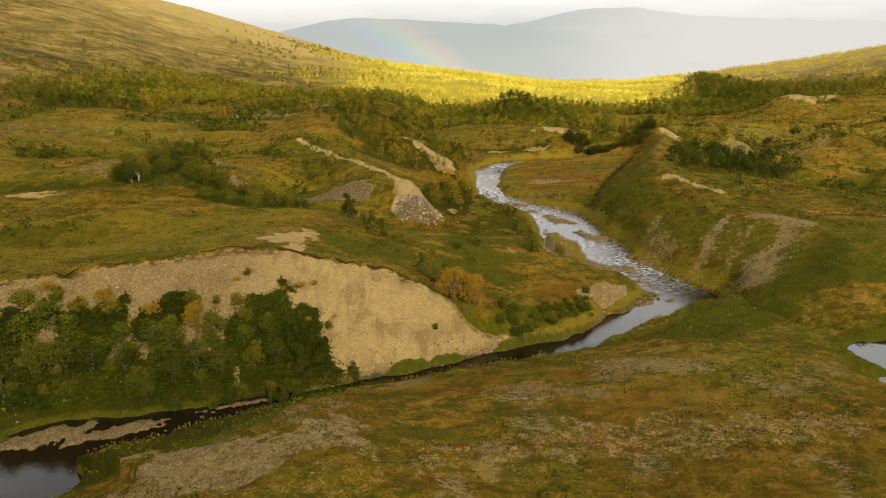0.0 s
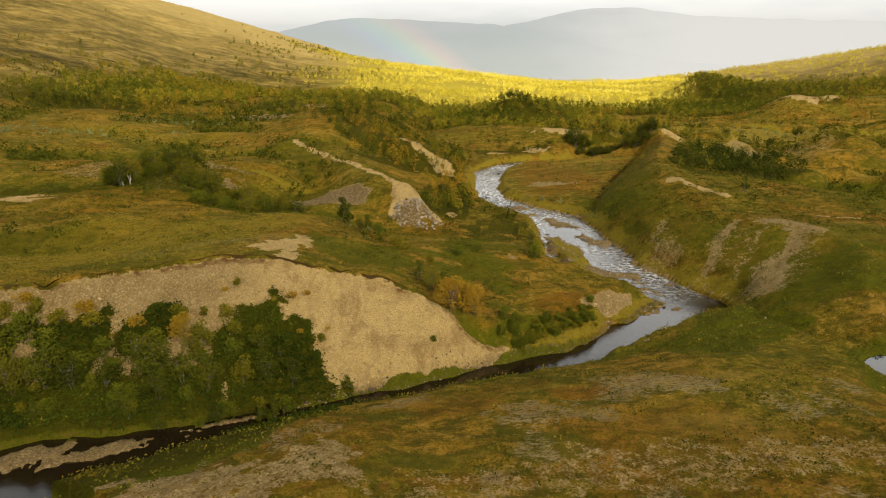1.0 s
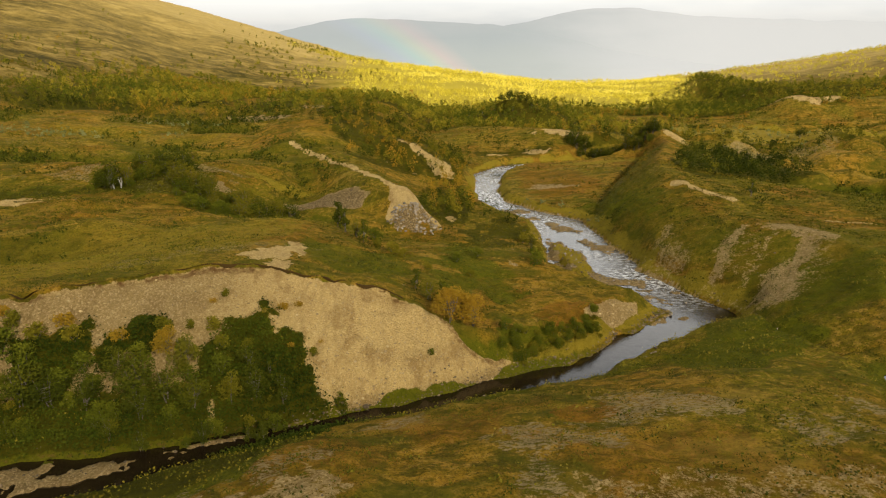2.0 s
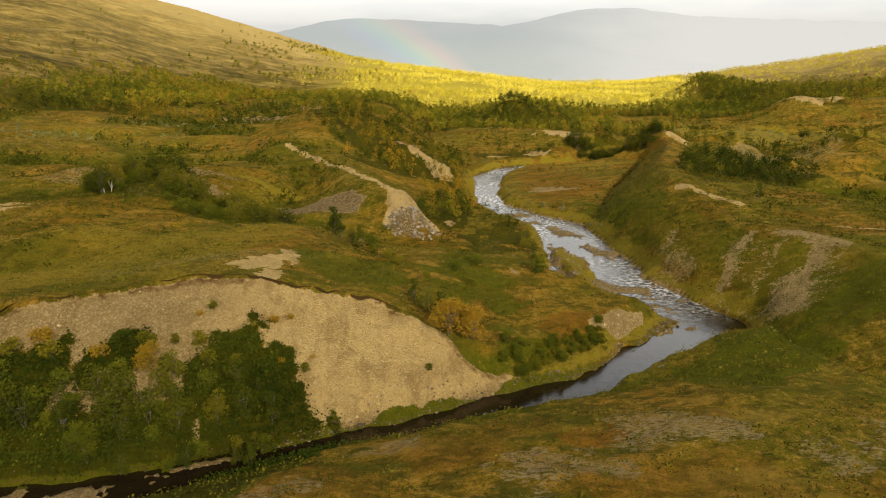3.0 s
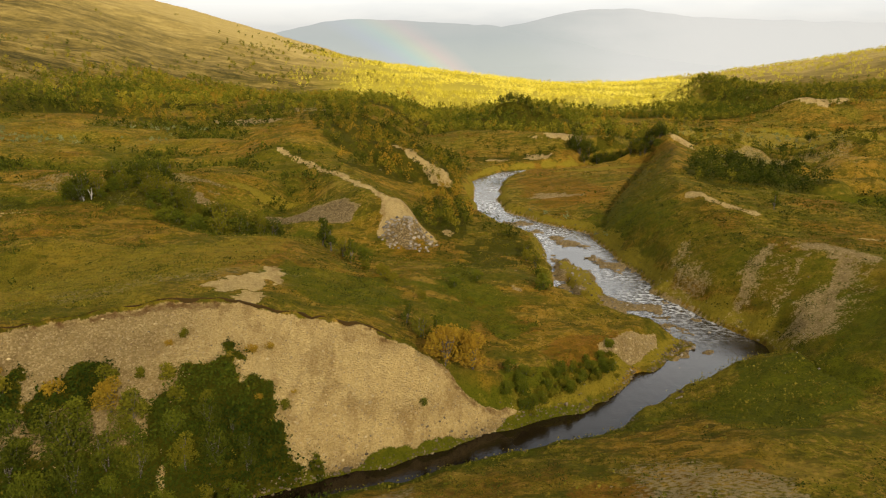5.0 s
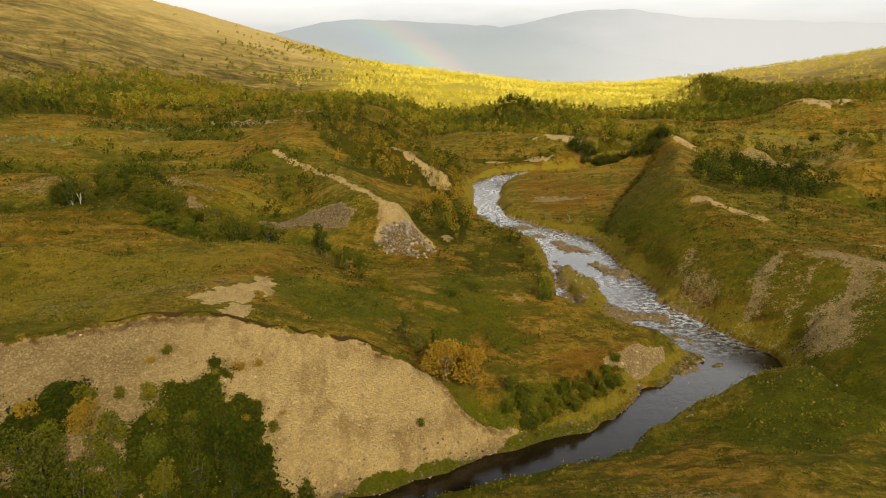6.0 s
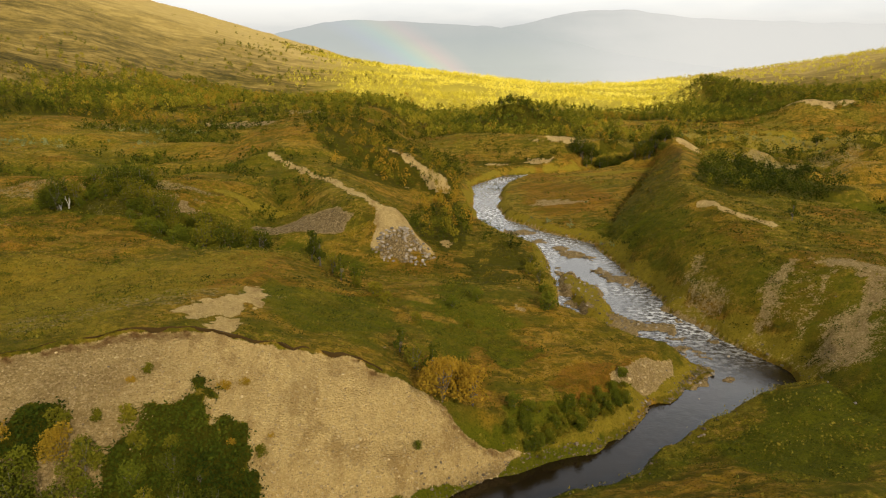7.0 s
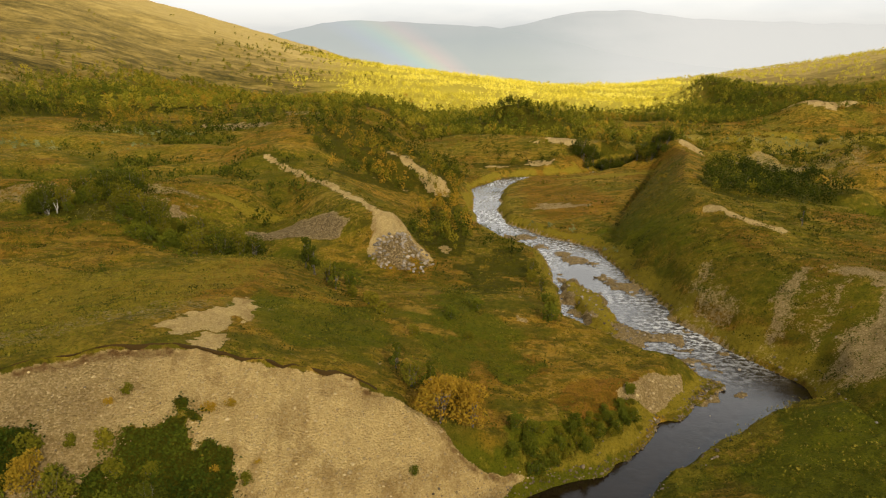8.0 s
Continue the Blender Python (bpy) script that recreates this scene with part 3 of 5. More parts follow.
    bars = bars + 0.3 * blob(x, y, 9.5, 128, 2.6, 2.0, 0, 0.5) + 0.3 * blob(x, y, 17.5, 116, 2.2, 3.0, 30, 0.6)
    bars = bars + 0.30 * blob(x, y, 16, 82.6, 4.6, 2.2, -20, 0.5) + 0.26 * blob(x, y, 22.4, 80.6, 3.2, 1.2, -30, 0.9) + 0.3 * blob(x, y, 22.2, 75.2, 1.9, 3.2, -20, 0.5)
    bars = bars + 0.3 * blob(x, y, 20.5, 86.5, 4.2, 2.0, -25, 0.9) + 0.3 * blob(x, y, 21.5, 103, 1.6, 3.6, 20, 0.9) + 0.28 * blob(x, y, 12.4, 122, 2.4, 1.2, 30, 0.7)
    riffle = 0.16 * step(66, 82, y) * (bumps(x, y, 1.1, 18, 2) - 0.62)
    bars = np.clip(bars / 0.3, 0, 1)
    rise = 0.12 + 0.75 * blob(x, y, 15.8, 95.5, 1.9, 8, 8, 0.3) + 0.06 * bumps(x, y, 1.5, 20, 2)
    bed = bed + (rise - bed) * bars + np.maximum(riffle, -0.05) * (1 - bars) + 0.03 * bumps(x, y, 0.5, 19, 2)
    h = np.where(d < 0, bed + (h - bed) * step(-0.35, 0, d), h)
    # pond
    p = pond_edge(x, y)
    h = np.where(p < 2.5, np.minimum(h, POND_LEVEL + 0.25 + 0.5 * p) * step(2.5, 1.5, p) + h * (1 - step(2.5, 1.5, p)), h)
    h = np.where((p < 3) & (p >= 0), np.maximum(h, POND_LEVEL + 0.08 + 0.1 * p), h)
    return h

# ---- mesh helpers ----
def quick_mesh(name, verts, faces, mat, smooth=False, **point_values):
    """A mesh from arrays of corners and of faces that all have the same number of corners."""
    me = bpy.data.meshes.new(name)
    verts, faces = np.asarray(verts, np.float32), np.asarray(faces, np.int32)
    k = faces.shape[1]
    me.vertices.add(len(verts))
    me.vertices.foreach_set("co", verts.ravel())
    me.loops.add(faces.size)
    me.loops.foreach_set("vertex_index", faces.ravel())
    me.polygons.add(len(faces))
    me.polygons.foreach_set("loop_start", np.arange(0, faces.size, k, dtype=np.int32))
    me.polygons.foreach_set("use_smooth", np.full(len(faces), smooth))
    for key, vals in point_values.items():
        vals = np.asarray(vals, np.float32)
        if vals.ndim == 2:
            me.attributes.new(key, "FLOAT_COLOR", "POINT").data.foreach_set("color", vals.ravel())
        else:
            me.attributes.new(key, "FLOAT", "POINT").data.foreach_set("value", vals)
    me.materials.append(mat)
    me.update()
    me.validate()
    return me


def sheet(rows, cols):
    i = np.arange(rows * cols).reshape(rows, cols)
    return np.stack([i[:-1, :-1], i[:-1, 1:], i[1:, 1:], i[1:, :-1]], -1).reshape(-1, 4)


def steps(*stretches):
    """Values from stretch to stretch (start, end, spacing)."""
    return np.concatenate([np.linspace(a, b, max(2, round((b - a) / s)), endpoint=False) for a, b, s in stretches])


def grow(at, ratio, end):
    out = [at]
    stride = 3.0
    while out[-1] < end:
        stride *= ratio
        out.append(out[-1] + stride)
    return np.array(out)


# ---- what grows where ----
def veg_line(x):
    """How far up the scarp the bushes and creeping shrubs reach, as a share of its height."""
    return curve(x, (-140, 0.9), (-60, 0.85), (-46, 0.80), (-37, 0.74), (-33, 0.80), (-29, 0.62), (-25.5, 0.70), (-23, 0.60), (-21, 0.45), (-19.8, 0.62), (-18.6, 0.90), (-17.4, 0.80), (-15.6, 0.70), (-14.4, 0.56), (-13.4, 0.34), (-12.4, 0.20), (-10.2, 0.02), (-8, -0.2), (40, -0.2))


def hollows(x, y):
    """Damp hollows between the swells and hummocks."""
    return np.maximum(step(0.0, -0.5, dips(x, y)) * step(52, 80, x) * step(84, 110, y), step(-0.05, -0.5, swells(x, y)) * step(-22, -34, x) * step(74, 90, y)) * step(330, 250, y) + blob(x, y, -56, 75, 11, 4.5, 0, 0.4)


def covers(x, y):
    d, s = bank(x, y), scarp_fraction(x, y)
    n1, n2 = bumps(x, y, 3.0, 51, 3), bumps(x, y, 11.0, 52, 3)
    on_scarp = step(0.02, 0.08, s) * step(1.005, 0.985, s) * step(5.4, 4.6, x) * step(-62, -48, x)
    veg = step(0.04, -0.04, s - veg_line(x) - 0.10 * n1 - 0.11 * bumps(x, y, 1.5, 54, 3))
    scree_mix = step(-19.5, -23, x) * step(0.12, 0.34, s) * step(-0.42, -0.1, bumps(x, 0.7 * y, 3.0, 53, 3))
    gd, (gw,) = along(x, y, (-20.6, 50.8, 0.1), (-20.3, 49.6, 0.22), (-19.9, 48.6, 0.4))
    scree_mix = np.maximum(scree_mix, step(1.0, 0.5, gd / gw))
    rim = s - 0.05 * n1 - curve(x, (-60, 1.2), (-3, 1.2), (-1.5, 0.95), (1, 0.7), (3.2, 0.30), (4.8, -0.1), (30, -0.5))
    on_scarp = on_scarp * step(0.06, -0.06, rim)
    bare = on_scarp * np.maximum(1 - veg, scree_mix)
    bluff = step(0.0, 0.15, s + 0.12 * n1 - 0.7 * np.clip((16.6 - x) / 4, 0, 1)) * step(1.02, 0.93, s + 0.45 * np.clip((x - 17) / 3, 0, 1) + 0.08 * n1) * step(12.4, 13.2, x + 0.4 * n1) * step(20.2, 19.4, x)
    bare = np.maximum(bare, bluff)
    for b in (
        (-19.9, 67.0, 1.9, 3.0, -20, 0.4), (-18.6, 71.5, 1.2, 3.2, 12, 0.4), (-18.0, 62.8, 1.1, 2.2, -10, 0.4),  # worn patch behind the crest
        (-9.0, 104.4, 3.9, 5.0, 20, 0.3),  # nose of the esker
        (-2.6, 112, 1.0, 2.2, 0, 0.4), (-44, 112, 3, 1.6, 10, 0.6), (-73, 102, 6, 2.2, 10, 0.5), (-50, 88, 2.6, 1.6, 0, 0.5),
        (60.4, 193.0, 3.6, 4.6, 25, 0.3), (20, 197, 4, 1.6, 0, 0.5), (9, 194.5, 3, 1.2, 0, 0.5), (160, 318, 12, 8, 0, 0.5), (-66, 208, 9, 6, 20, 0.4), (-50, 230, 9, 6, 0, 0.5), (31, 212, 7, 4, 0, 0.6), (240, 316, 18, 7, 0, 0.6),
    ):
        bare = np.maximum(bare, blob(x, y, *b))
    td, (tw,) = along(x, y, (-10.5, 107.5, 1.4), (-14, 112, 1.1), (-19, 121, 0.95), (-23, 129.5, 0.95), (-32, 140, 1.0), (-40.5, 149.5, 0.8))
    bare = np.maximum(bare, 0.95 * step(1.0, 0.6, td / (tw * (1 + 0.6 * n1))))
    for line in (((34.8, 111, 0.8), (37, 106.5, 1.2), (40.6, 102, 1.3)), ((-5.4, 151.5, 2.6), (-9, 157.5, 2.0), (-17, 164.5, 1.0)), ((-95, 105, 0.7), (-74, 100, 0.6), (-60, 99, 0.4)), ((50, 92, 0.8), (60, 88, 0.7), (75, 90, 0.6))):
        td, (tw,) = along(x, y, *line)
        bare = np.maximum(bare, step(1.0, 0.6, td / (tw * (1 + 0.6 * n1))))
    # stony slope on the outer bank: bare head and stony runs
    grey = 0 * x
    for share, line in (
        (0.66, ((40.6, 85.6, 1.6), (42.2, 82.6, 2.0), (44, 80, 1.4))),
        (0.48, ((39.2, 84.6, 0.4), (35.6, 80.6, 0.6), (33.4, 78.2, 0.6))),
        (0.63, ((42.4, 82.0, 1.3), (39.2, 78.0, 1.9), (36.2, 75.0, 2.2), (34.2, 72.6, 1.8))),
        (0.58, ((37, 88.4, 0.5), (33.6, 85.0, 1.4), (31.4, 82.2, 1.4))),
        (0.52, ((30, 97, 0.8), (27.6, 93.4, 1.5), (28.6, 88.6, 1.8))),
    ):
        td, (tw,) = along(x, y, *line)
        grey = np.maximum(grey, share * step(2.4, 0.2, td / (tw * (1 + 0.7 * n1))))
    grey = np.maximum(grey, 0.62 * blob(x, y, 42, 83, 3.2, 1.6, -45, 0.6))
    xf, xc = outer_bank(y)
    face = np.clip((x - xf) / (xc - xf), 0, 1)
    grey = np.maximum(grey, 0.40 * step(0.05, 0.2, face) * step(1.0, 0.7, face) * step(68, 74, y) * step(104, 92, y) * step(1.2, 2.5, d) * step(0.05, 0.5, bumps(1.6 * (x - y), 0.35 * (x + y), 3.4, 57, 3)))
    # stony ground on the near moor
    stony = np.maximum.reduce([0.47 * blob(x, y, 13.0, 33.2, 14, 2.2, 9, 0.6), 0.34 * blob(x, y, 0, 29.2, 11, 2.6, 22, 0.6), 0.58 * blob(x, y, -13.5, 29.6, 8, 3.2, 20, 0.5), 0.6 * blob(x, y, -17.0, 31.5, 4, 2.2, 0, 0.4), 0.6 * blob(x, y, 18, 145, 6, 3, 0, 0.6), 1.0 * blob(x, y, -24.0, 110.6, 8, 3.2, -16, 0.18)])
    grey = np.maximum(grey, stony)
    shore = step(0.1, -0.15, d)
    margin = step(1.4, 0.7, d + 0.6 * n1) * step(0.05, 0.2, d)
    stones = np.maximum(shore * np.maximum(step(-0.6, -1.0, d), step(76, 84, y) * step(175, 165, y)), 0.42 * margin * step(66, 78, y) * step(175, 165, y) * step(0.3, 0.8, n2))
    isle = np.maximum(blob(x, y, 15.8, 95.5, 1.7, 7.6, 8, 0.3), 0.8 * blob(x, y, 14.4, 88.2, 3.0, 1.5, 15, 0.4))
    bare = np.maximum.reduce([bare, grey, stones]) * (1 - 0.95 * isle)
    bluff_grey = 0.6 * bluff
    greyish = np.clip(bluff_grey + 0.6 * on_scarp * step(-16, -26, x) + np.maximum(grey, 0.75 * step(0.5, -0.2, d)) + 0.8 * blob(x, y, -44, 112, 4, 2.4, 10, 0.3) + 0.7 * blob(x, y, -62, 206, 16, 10) + 0.6 * blob(x, y, -50, 230, 12, 8) + blob(x, y, -8.0, 101.6, 4, 2.4, 20, 0.2), 0, 1)
    # sward, lush growth, red heath, lichen, dark bushy ground with some painted shade
    foot = step(-0.35, -0.1, s) * step(0.10, 0.0, s) * step(26, 20, x)
    sward = np.maximum.reduce([0.55 * blob(x, y, -36, 74, 25, 13, 25, 0.3), step(2.4, 0.8, d + n1) * step(0.0, 0.4, d) * step(50, 70, y) * step(215, 190, y), (0.05 + 0.7 * step(-14, -8, x)) * foot * step(0.2, 0.6, d), blob(x, y, 15.7, 95.5, 1.8, 8, 8, 0.3), blob(x, y, 14.4, 88.2, 3.2, 1.6, 15, 0.4),
                               blob(x, y, -34.5, 121.5, 6.5, 1.5, 8, 0.3), 0.8 * blob(x, y, 36, 180, 16, 3, 25, 0.3), 1.0 * blob(x, y, 112, 248, 46, 18, 0, 0.4), 0.45 * blob(x, y, -98, 172, 34, 9, -15, 0.6), 0.8 * blob(x, y, 78, 118, 5, 3, 0, 0.5)])
    hollow = hollows(x, y)
    gully, (gully_w,) = along(x, y, (-95, 108, 4.5), (-62, 114, 5), (-42, 106, 4.5), (-26, 101, 4), (-14, 97, 3))
    lush = np.maximum.reduce([0.6 * step(36, 46, x) * step(60, 75, y) * step(150, 115, y) * step(0.9, -0.1, n2), 0.85 * step(-1.2, -0.8, s) * step(0.1, 0.0, s) * step(-8, -12, x), 0.55 * step(0.03, 0.12, face) * step(1.0, 0.75, face + 0.1 * n1) * step(58, 66, y) * step(190, 150, y), 0.9 * step(1.2, 0.6, gully / gully_w + 0.4 * n1), np.where(x > 0, 0.95, 0.6) * hollow, blob(x, y, 27, 61, 8, 6, 30, 0.4), blob(x, y, 7, 62.5, 6, 1.8, 28, 0.4), (0.25 + 0.75 * step(-18, -6, x)) * step(4, 1, d + n1) * step(75, 55, y), 0.75 * blob(x, y, -10, 73, 7, 8, -30, 0.5), 0.8 * blob(x, y, 1, 78, 5, 8, 20, 0.5),
                              0.85 * blob(x, y, -16, 37, 7, 3, 40, 0.3), 0.75 * blob(x, y, 27, 118, 4, 14, 10, 0.4), 0.8 * blob(x, y, 40, 70, 8, 6, 0, 0.4), step(3, 0.5, pond_edge(x, y)), 0.6 * blob(x, y, -35, 60, 4, 3, 0, 0.5)])
    rust = np.maximum.reduce([0.3 * blob(x, y, -56, 160, 16, 6, 0, 0.5), np.where(x > 0, 0.12, 0.5) * step(0.0, 0.5, np.where(x > 0, dips(x, y), swells(x, y))) * step(74, 90, y), 0.8 * blob(x, y, 8.5, 44.4, 2.4, 1.4, 0, 0.4), 0.7 * blob(x, y, 1.0, 31.6, 5, 0.8, 10, 0.5), 0.75 * blob(x, y, 11, 68.4, 5, 2.0, 30, 0.4), 0.6 * step(0.25, 0.8, n2), 0.55 * step(0.35, 0.8, bumps(x, y, 4.5, 58, 3)) * step(60, 52, y), 0.65 * blob(x, y, 20, 150, 9, 16, 0, 0.4), 0.6 * blob(x, y, 3, 72, 4, 5, 0, 0.4)])
    lichen = np.maximum.reduce([0.4 * blob(x, y, 106, 250, 46, 13, 0, 0.5), 0.5 * blob(x, y, 99, 205, 13, 7, 0, 0.5), 0.55 * blob(x, y, -75, 123, 10, 3.4, 0, 0.4), 0.6 * blob(x, y, -50, 111, 9, 3.4, 10, 0.4), 0.3 * blob(x, y, -106, 156, 18, 5.5, 20, 0.7), 0.5 * blob(x, y, -96, 197, 12, 4, 0, 0.5), 0.4 * blob(x, y, 88, 168, 8, 3, 0, 0.5), 0.6 * blob(x, y, 84, 196, 14, 5, 20, 0.5), 0.64 * blob(x, y, 14.5, 44.6, 4.4, 1.8, -12, 0.5), 0.62 * blob(x, y, 5, 41, 4, 1.6, 20, 0.6), 0.58 * step(0.3, 0.9, bumps(x, y, 5.0, 55, 3)) * step(52, 46, y) * step(-0.8, -1.2, s), 0.45 * blob(x, y, -29, 66, 9, 3.0, 35, 0.5), 0.6 * blob(x, y, -48, 118, 6, 3, 10, 0.4)])
    mat = veg * step(0.0, 0.06, s) * step(0.99, 0.95, s) * step(4.6, 2.6, x) * (1 - bare)
    mat = np.maximum(mat, 0.9 * step(-1.2, -0.9, s) * step(0.06, 0.0, s) * step(-8.5, -12, x + n1) * step(0.0, 0.2, d))
    wood = woodland(x, y)
    glow = golden(x, y)
    # hollows and the gully coloured darker
    mat = np.maximum.reduce([mat, 0.5 * hollow * step(0, -20, x) * step(190, 160, y) * step(0.6, -0.2, n1), 0.42 * blob(x, y, -54, 76, 14, 4.5, 0, 0.7), 0.6 * step(1.1, 0.5, gully / gully_w + 0.4 * n1)])
    # outer bank's dark growth, deepened to paint the shade of its west face
    mat = np.maximum(mat, 0.45 * step(0.05, 0.2, face) * step(1.05, 0.8, face + 0.15 * n1) * step(60, 68, y) * step(106, 94, y) * step(0.5, -0.3, n2 + 0.5 * n1) * (1 - bare))
    # ground within the nearer woods coloured darker
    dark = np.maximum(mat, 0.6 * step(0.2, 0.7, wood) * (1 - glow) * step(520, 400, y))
    # sunlit shelf's floor painted brighter; the farthest ground paler too
    sward = np.maximum(sward, np.maximum(0.95 * glow, 0.9 * step(800, 1000, y)))
    # crest band of soil; the river-edge strip is soil plus painted undercut shade
    soil = np.maximum(0.6 * step(0.90, 0.985, s) * step(1.004, 0.998, s) * step(4, 1, x) * step(-60, -50, x) * (0.55 + 0.45 * step(-0.2, 0.3, n1)), 0.5 * step(0.2, 0.05, np.abs(d - 0.02)) * step(56, 50, y))
    soil = soil * (1 - 0.8 * blob(x, y, -18.0, 63.5, 2.4, 2.6))
    soil = np.maximum(soil, 0.55 * step(-0.3, -0.05, rim) * step(0.05, 0.0, rim) * step(-4, -2, x) * step(4.6, 3.6, x))
    one = np.ones_like(x)
    return np.stack([bare, lush, sward, np.clip(soil, 0, 1) * one], -1), np.stack([rust, lichen, dark, greyish], -1)


def woodland(x, y):
    """Share of the ground under birch scrub and wood."""
    n1, n2 = bumps(x, y, 26, 61, 3), bumps(x, y, 75, 62, 3)
    hill = -x - (104 + 0.10 * y)
    far = step(186, 226, y + 8 * n1) * step(-0.55, 0.15, n2 + 0.75 * n1 + 0.3 * step(300, 450, y))
    up = hill + 22 * n2 + 12 * n1
    far = far * step(66, 34, up - 0.02 * np.clip(y - 300, 0, 900))
    far = far * (1 - golden(x, y) * step(0, 40, hill + 12 * n1))
    far = np.maximum(far, 0.07 * step(190, 230, y) * step(300, 60, hill) * step(0.0, 0.7, n1))
    meadow = np.maximum.reduce([blob(x, y, 110, 250, 55, 22, 0, 0.4), blob(x, y, -112, 180, 34, 14, 0, 0.4), blob(x, y, 58, 420, 22, 14, 0, 0.4), 0.97 * blob(x, y, 205, 262, 115, 62, 8, 0.4), 0.9 * blob(x, y, 16, 262, 30, 15, 0, 0.4), 0.8 * blob(x, y, 20, 218, 44, 14, 0, 0.4), 0.9 * blob(x, y, 158, 314, 26, 12, 0, 0.4), blob(x, y, -62, 206, 14, 10, 0, 0.3)])
    far = far * (1 - 0.97 * meadow)
    thick = np.maximum.reduce([
        0.62 * blob(x, y, -22, 172, 13, 28, 8, 0.4), 0.75 * blob(x, y, -6, 172, 8, 26, 10, 0.4), 0.3 * blob(x, y, -30, 200, 16, 20, 0, 0.4),
        0.95 * blob(x, y, 54, 142, 7.5, 24, -24, 0.3), 0.9 * blob(x, y, 47, 207, 9, 6, 10, 0.3), 0.7 * blob(x, y, -2.5, 130, 5, 24, -4, 0.4), 0.5 * blob(x, y, 4.5, 104, 4, 14, -10, 0.5),
        0.85 * blob(x, y, 16, 258, 28, 15, 0, 0.3), 0.95 * blob(x, y, 118, 346, 62, 20, -12, 0.4), 0.8 * blob(x, y, 170, 392, 70, 30, 0, 0.4), 0.7 * blob(x, y, 66, 158, 9, 26, -14, 0.4), 0.4 * blob(x, y, 14, 196, 14, 5, 0, 0.5)])
    w = np.maximum(far, np.minimum(1.6 * thick, 1.2))
    return w * step(1.5, 4, bank(x, y))


def golden(x, y):
    """Where full-gold birches also carry painted sunlight: the shelf of wood far up the valley."""
    return step(45, -95, -x - (104 + 0.10 * y) + 60 * bumps(x, y, 60, 64, 3)) * step(352, 400, y + 0.22 * np.abs(x - 30) + 22 * bumps(x, y, 70, 66, 3)) * step(300, 210, np.maximum(25 - x, 0) - 0.08 * y + 30 * bumps(x, y, 90, 67, 2)) * step(30, -10, x - 15 - 0.24 * y - 50 * step(500, 640, y) + 20 * bumps(x, y, 60, 69, 2))


def fellside(x, y):
    """Share of open grass and heath slope above the woods."""
    n = bumps(x, y, 45, 68, 3)
    return np.maximum(step(6, 40, -x - (104 + 0.10 * y) + 14 * n + 80 * step(310, 470, y)) * step(170, 230, y), 0.85 * step(60, 130, x - 0.2 * y + 50 * n) * step(500, 600, y)) * (1 - 0.85 * woodland(x, y) * step(470, 380, y))


# ---- the ground: one sheet from behind the viewer to the foot of the fells ----
ys = np.concatenate([steps((-1500, -300, 120), (-300, -20, 14), (-20, 22, 2.2), (22, 78, 0.22), (78, 130, 0.40), (130, 240, 0.95), (240, 420, 2.6)), grow(420, 1.03, 4900)])
us = np.concatenate([-np.geomspace(9, 1.06, 36)[:-1], np.linspace(-1.06, 1.06, 430), np.geomspace(1.06, 9, 36)[1:]])
wide = 40 + 0.74 * np.clip(ys - 22, 0, None) + 0.4 * np.clip(22 - ys, 0, 200)
gx, gy = us[None, :] * wide[:, None], np.repeat(ys[:, None], len(us), 1)
gx = np.clip(gx, -5200 + 0 * gx, 5200)
flat_x, flat_y = gx.ravel(), gy.ravel()
flat_h = height(flat_x, flat_y)
cover, growth = covers(flat_x, flat_y)
ground = tagged(new("ground", quick_mesh("ground", np.stack([flat_x, flat_y, flat_h], -1), sheet(*gx.shape), M_GROUND, True, cover=cover, growth=growth, fellside=fellside(flat_x, flat_y), sunlit_floor=0.9 * golden(flat_x, flat_y) * (1 - 0.8 * step(-100, -20, -flat_x - 104 - 0.1 * flat_y)))),
                "autumn moorland valley of heath, moss, gravel scarps and grassy banks", "ground", kind="structure")


def on_ground(x, y):
    x, y = np.atleast_1d(np.asarray(x, float)), np.atleast_1d(np.asarray(y, float))
    return height(x, y)


# ---- water ----
def river():
    cell = 0.6
    xs, ys = np.arange(-136, 114, cell), np.arange(-54, 246, cell)
    x, y = np.meshgrid(xs, ys)
    d, (half,) = along(x, y, *RIVER)
    wet = d - half < 1.5
    keep = wet[:-1, :-1] | wet[1:, :-1] | wet[:-1, 1:] | wet[1:, 1:]
    faces = sheet(*x.shape).reshape(*keep.shape, 4)[keep]
    used, faces = np.unique(faces, return_inverse=True)
    x, y = x.ravel()[used], y.ravel()[used]
    rif = np.clip(step(70, 90, y) * (0.62 + 0.5 * bumps(x, y, 9, 71, 2)) + 0.10 * step(-24, 4, x), 0.02, 1)
    return tagged(new("river_water", quick_mesh("river_water", np.stack([x, y, 0 * x], -1), faces.reshape(-1, 4), M_WATER, True, riffle=rif)),
                  "peaty brown river with pale rippled shallows reflecting the cloudy sky", "river", kind="structure")


def pond():
    a = np.linspace(0, 2 * math.pi, 48, endpoint=False)
    v = [(40 + 8.6 * math.cos(t), 50.2 + 8.4 * math.sin(t), POND_LEVEL) for t in a]
    bm = bmesh.new()
    bm.faces.new([bm.verts.new(c) for c in v])
    bmesh.ops.triangulate(bm, faces=bm.faces[:])
    me = bpy.data.meshes.new("pond_water")
    bm.to_mesh(me)
    bm.free()
    me.materials.append(M_POND)
    return tagged(new("pond_water", me), "small still moorland pond reflecting blue sky", "pond", kind="structure")


river()
pond()


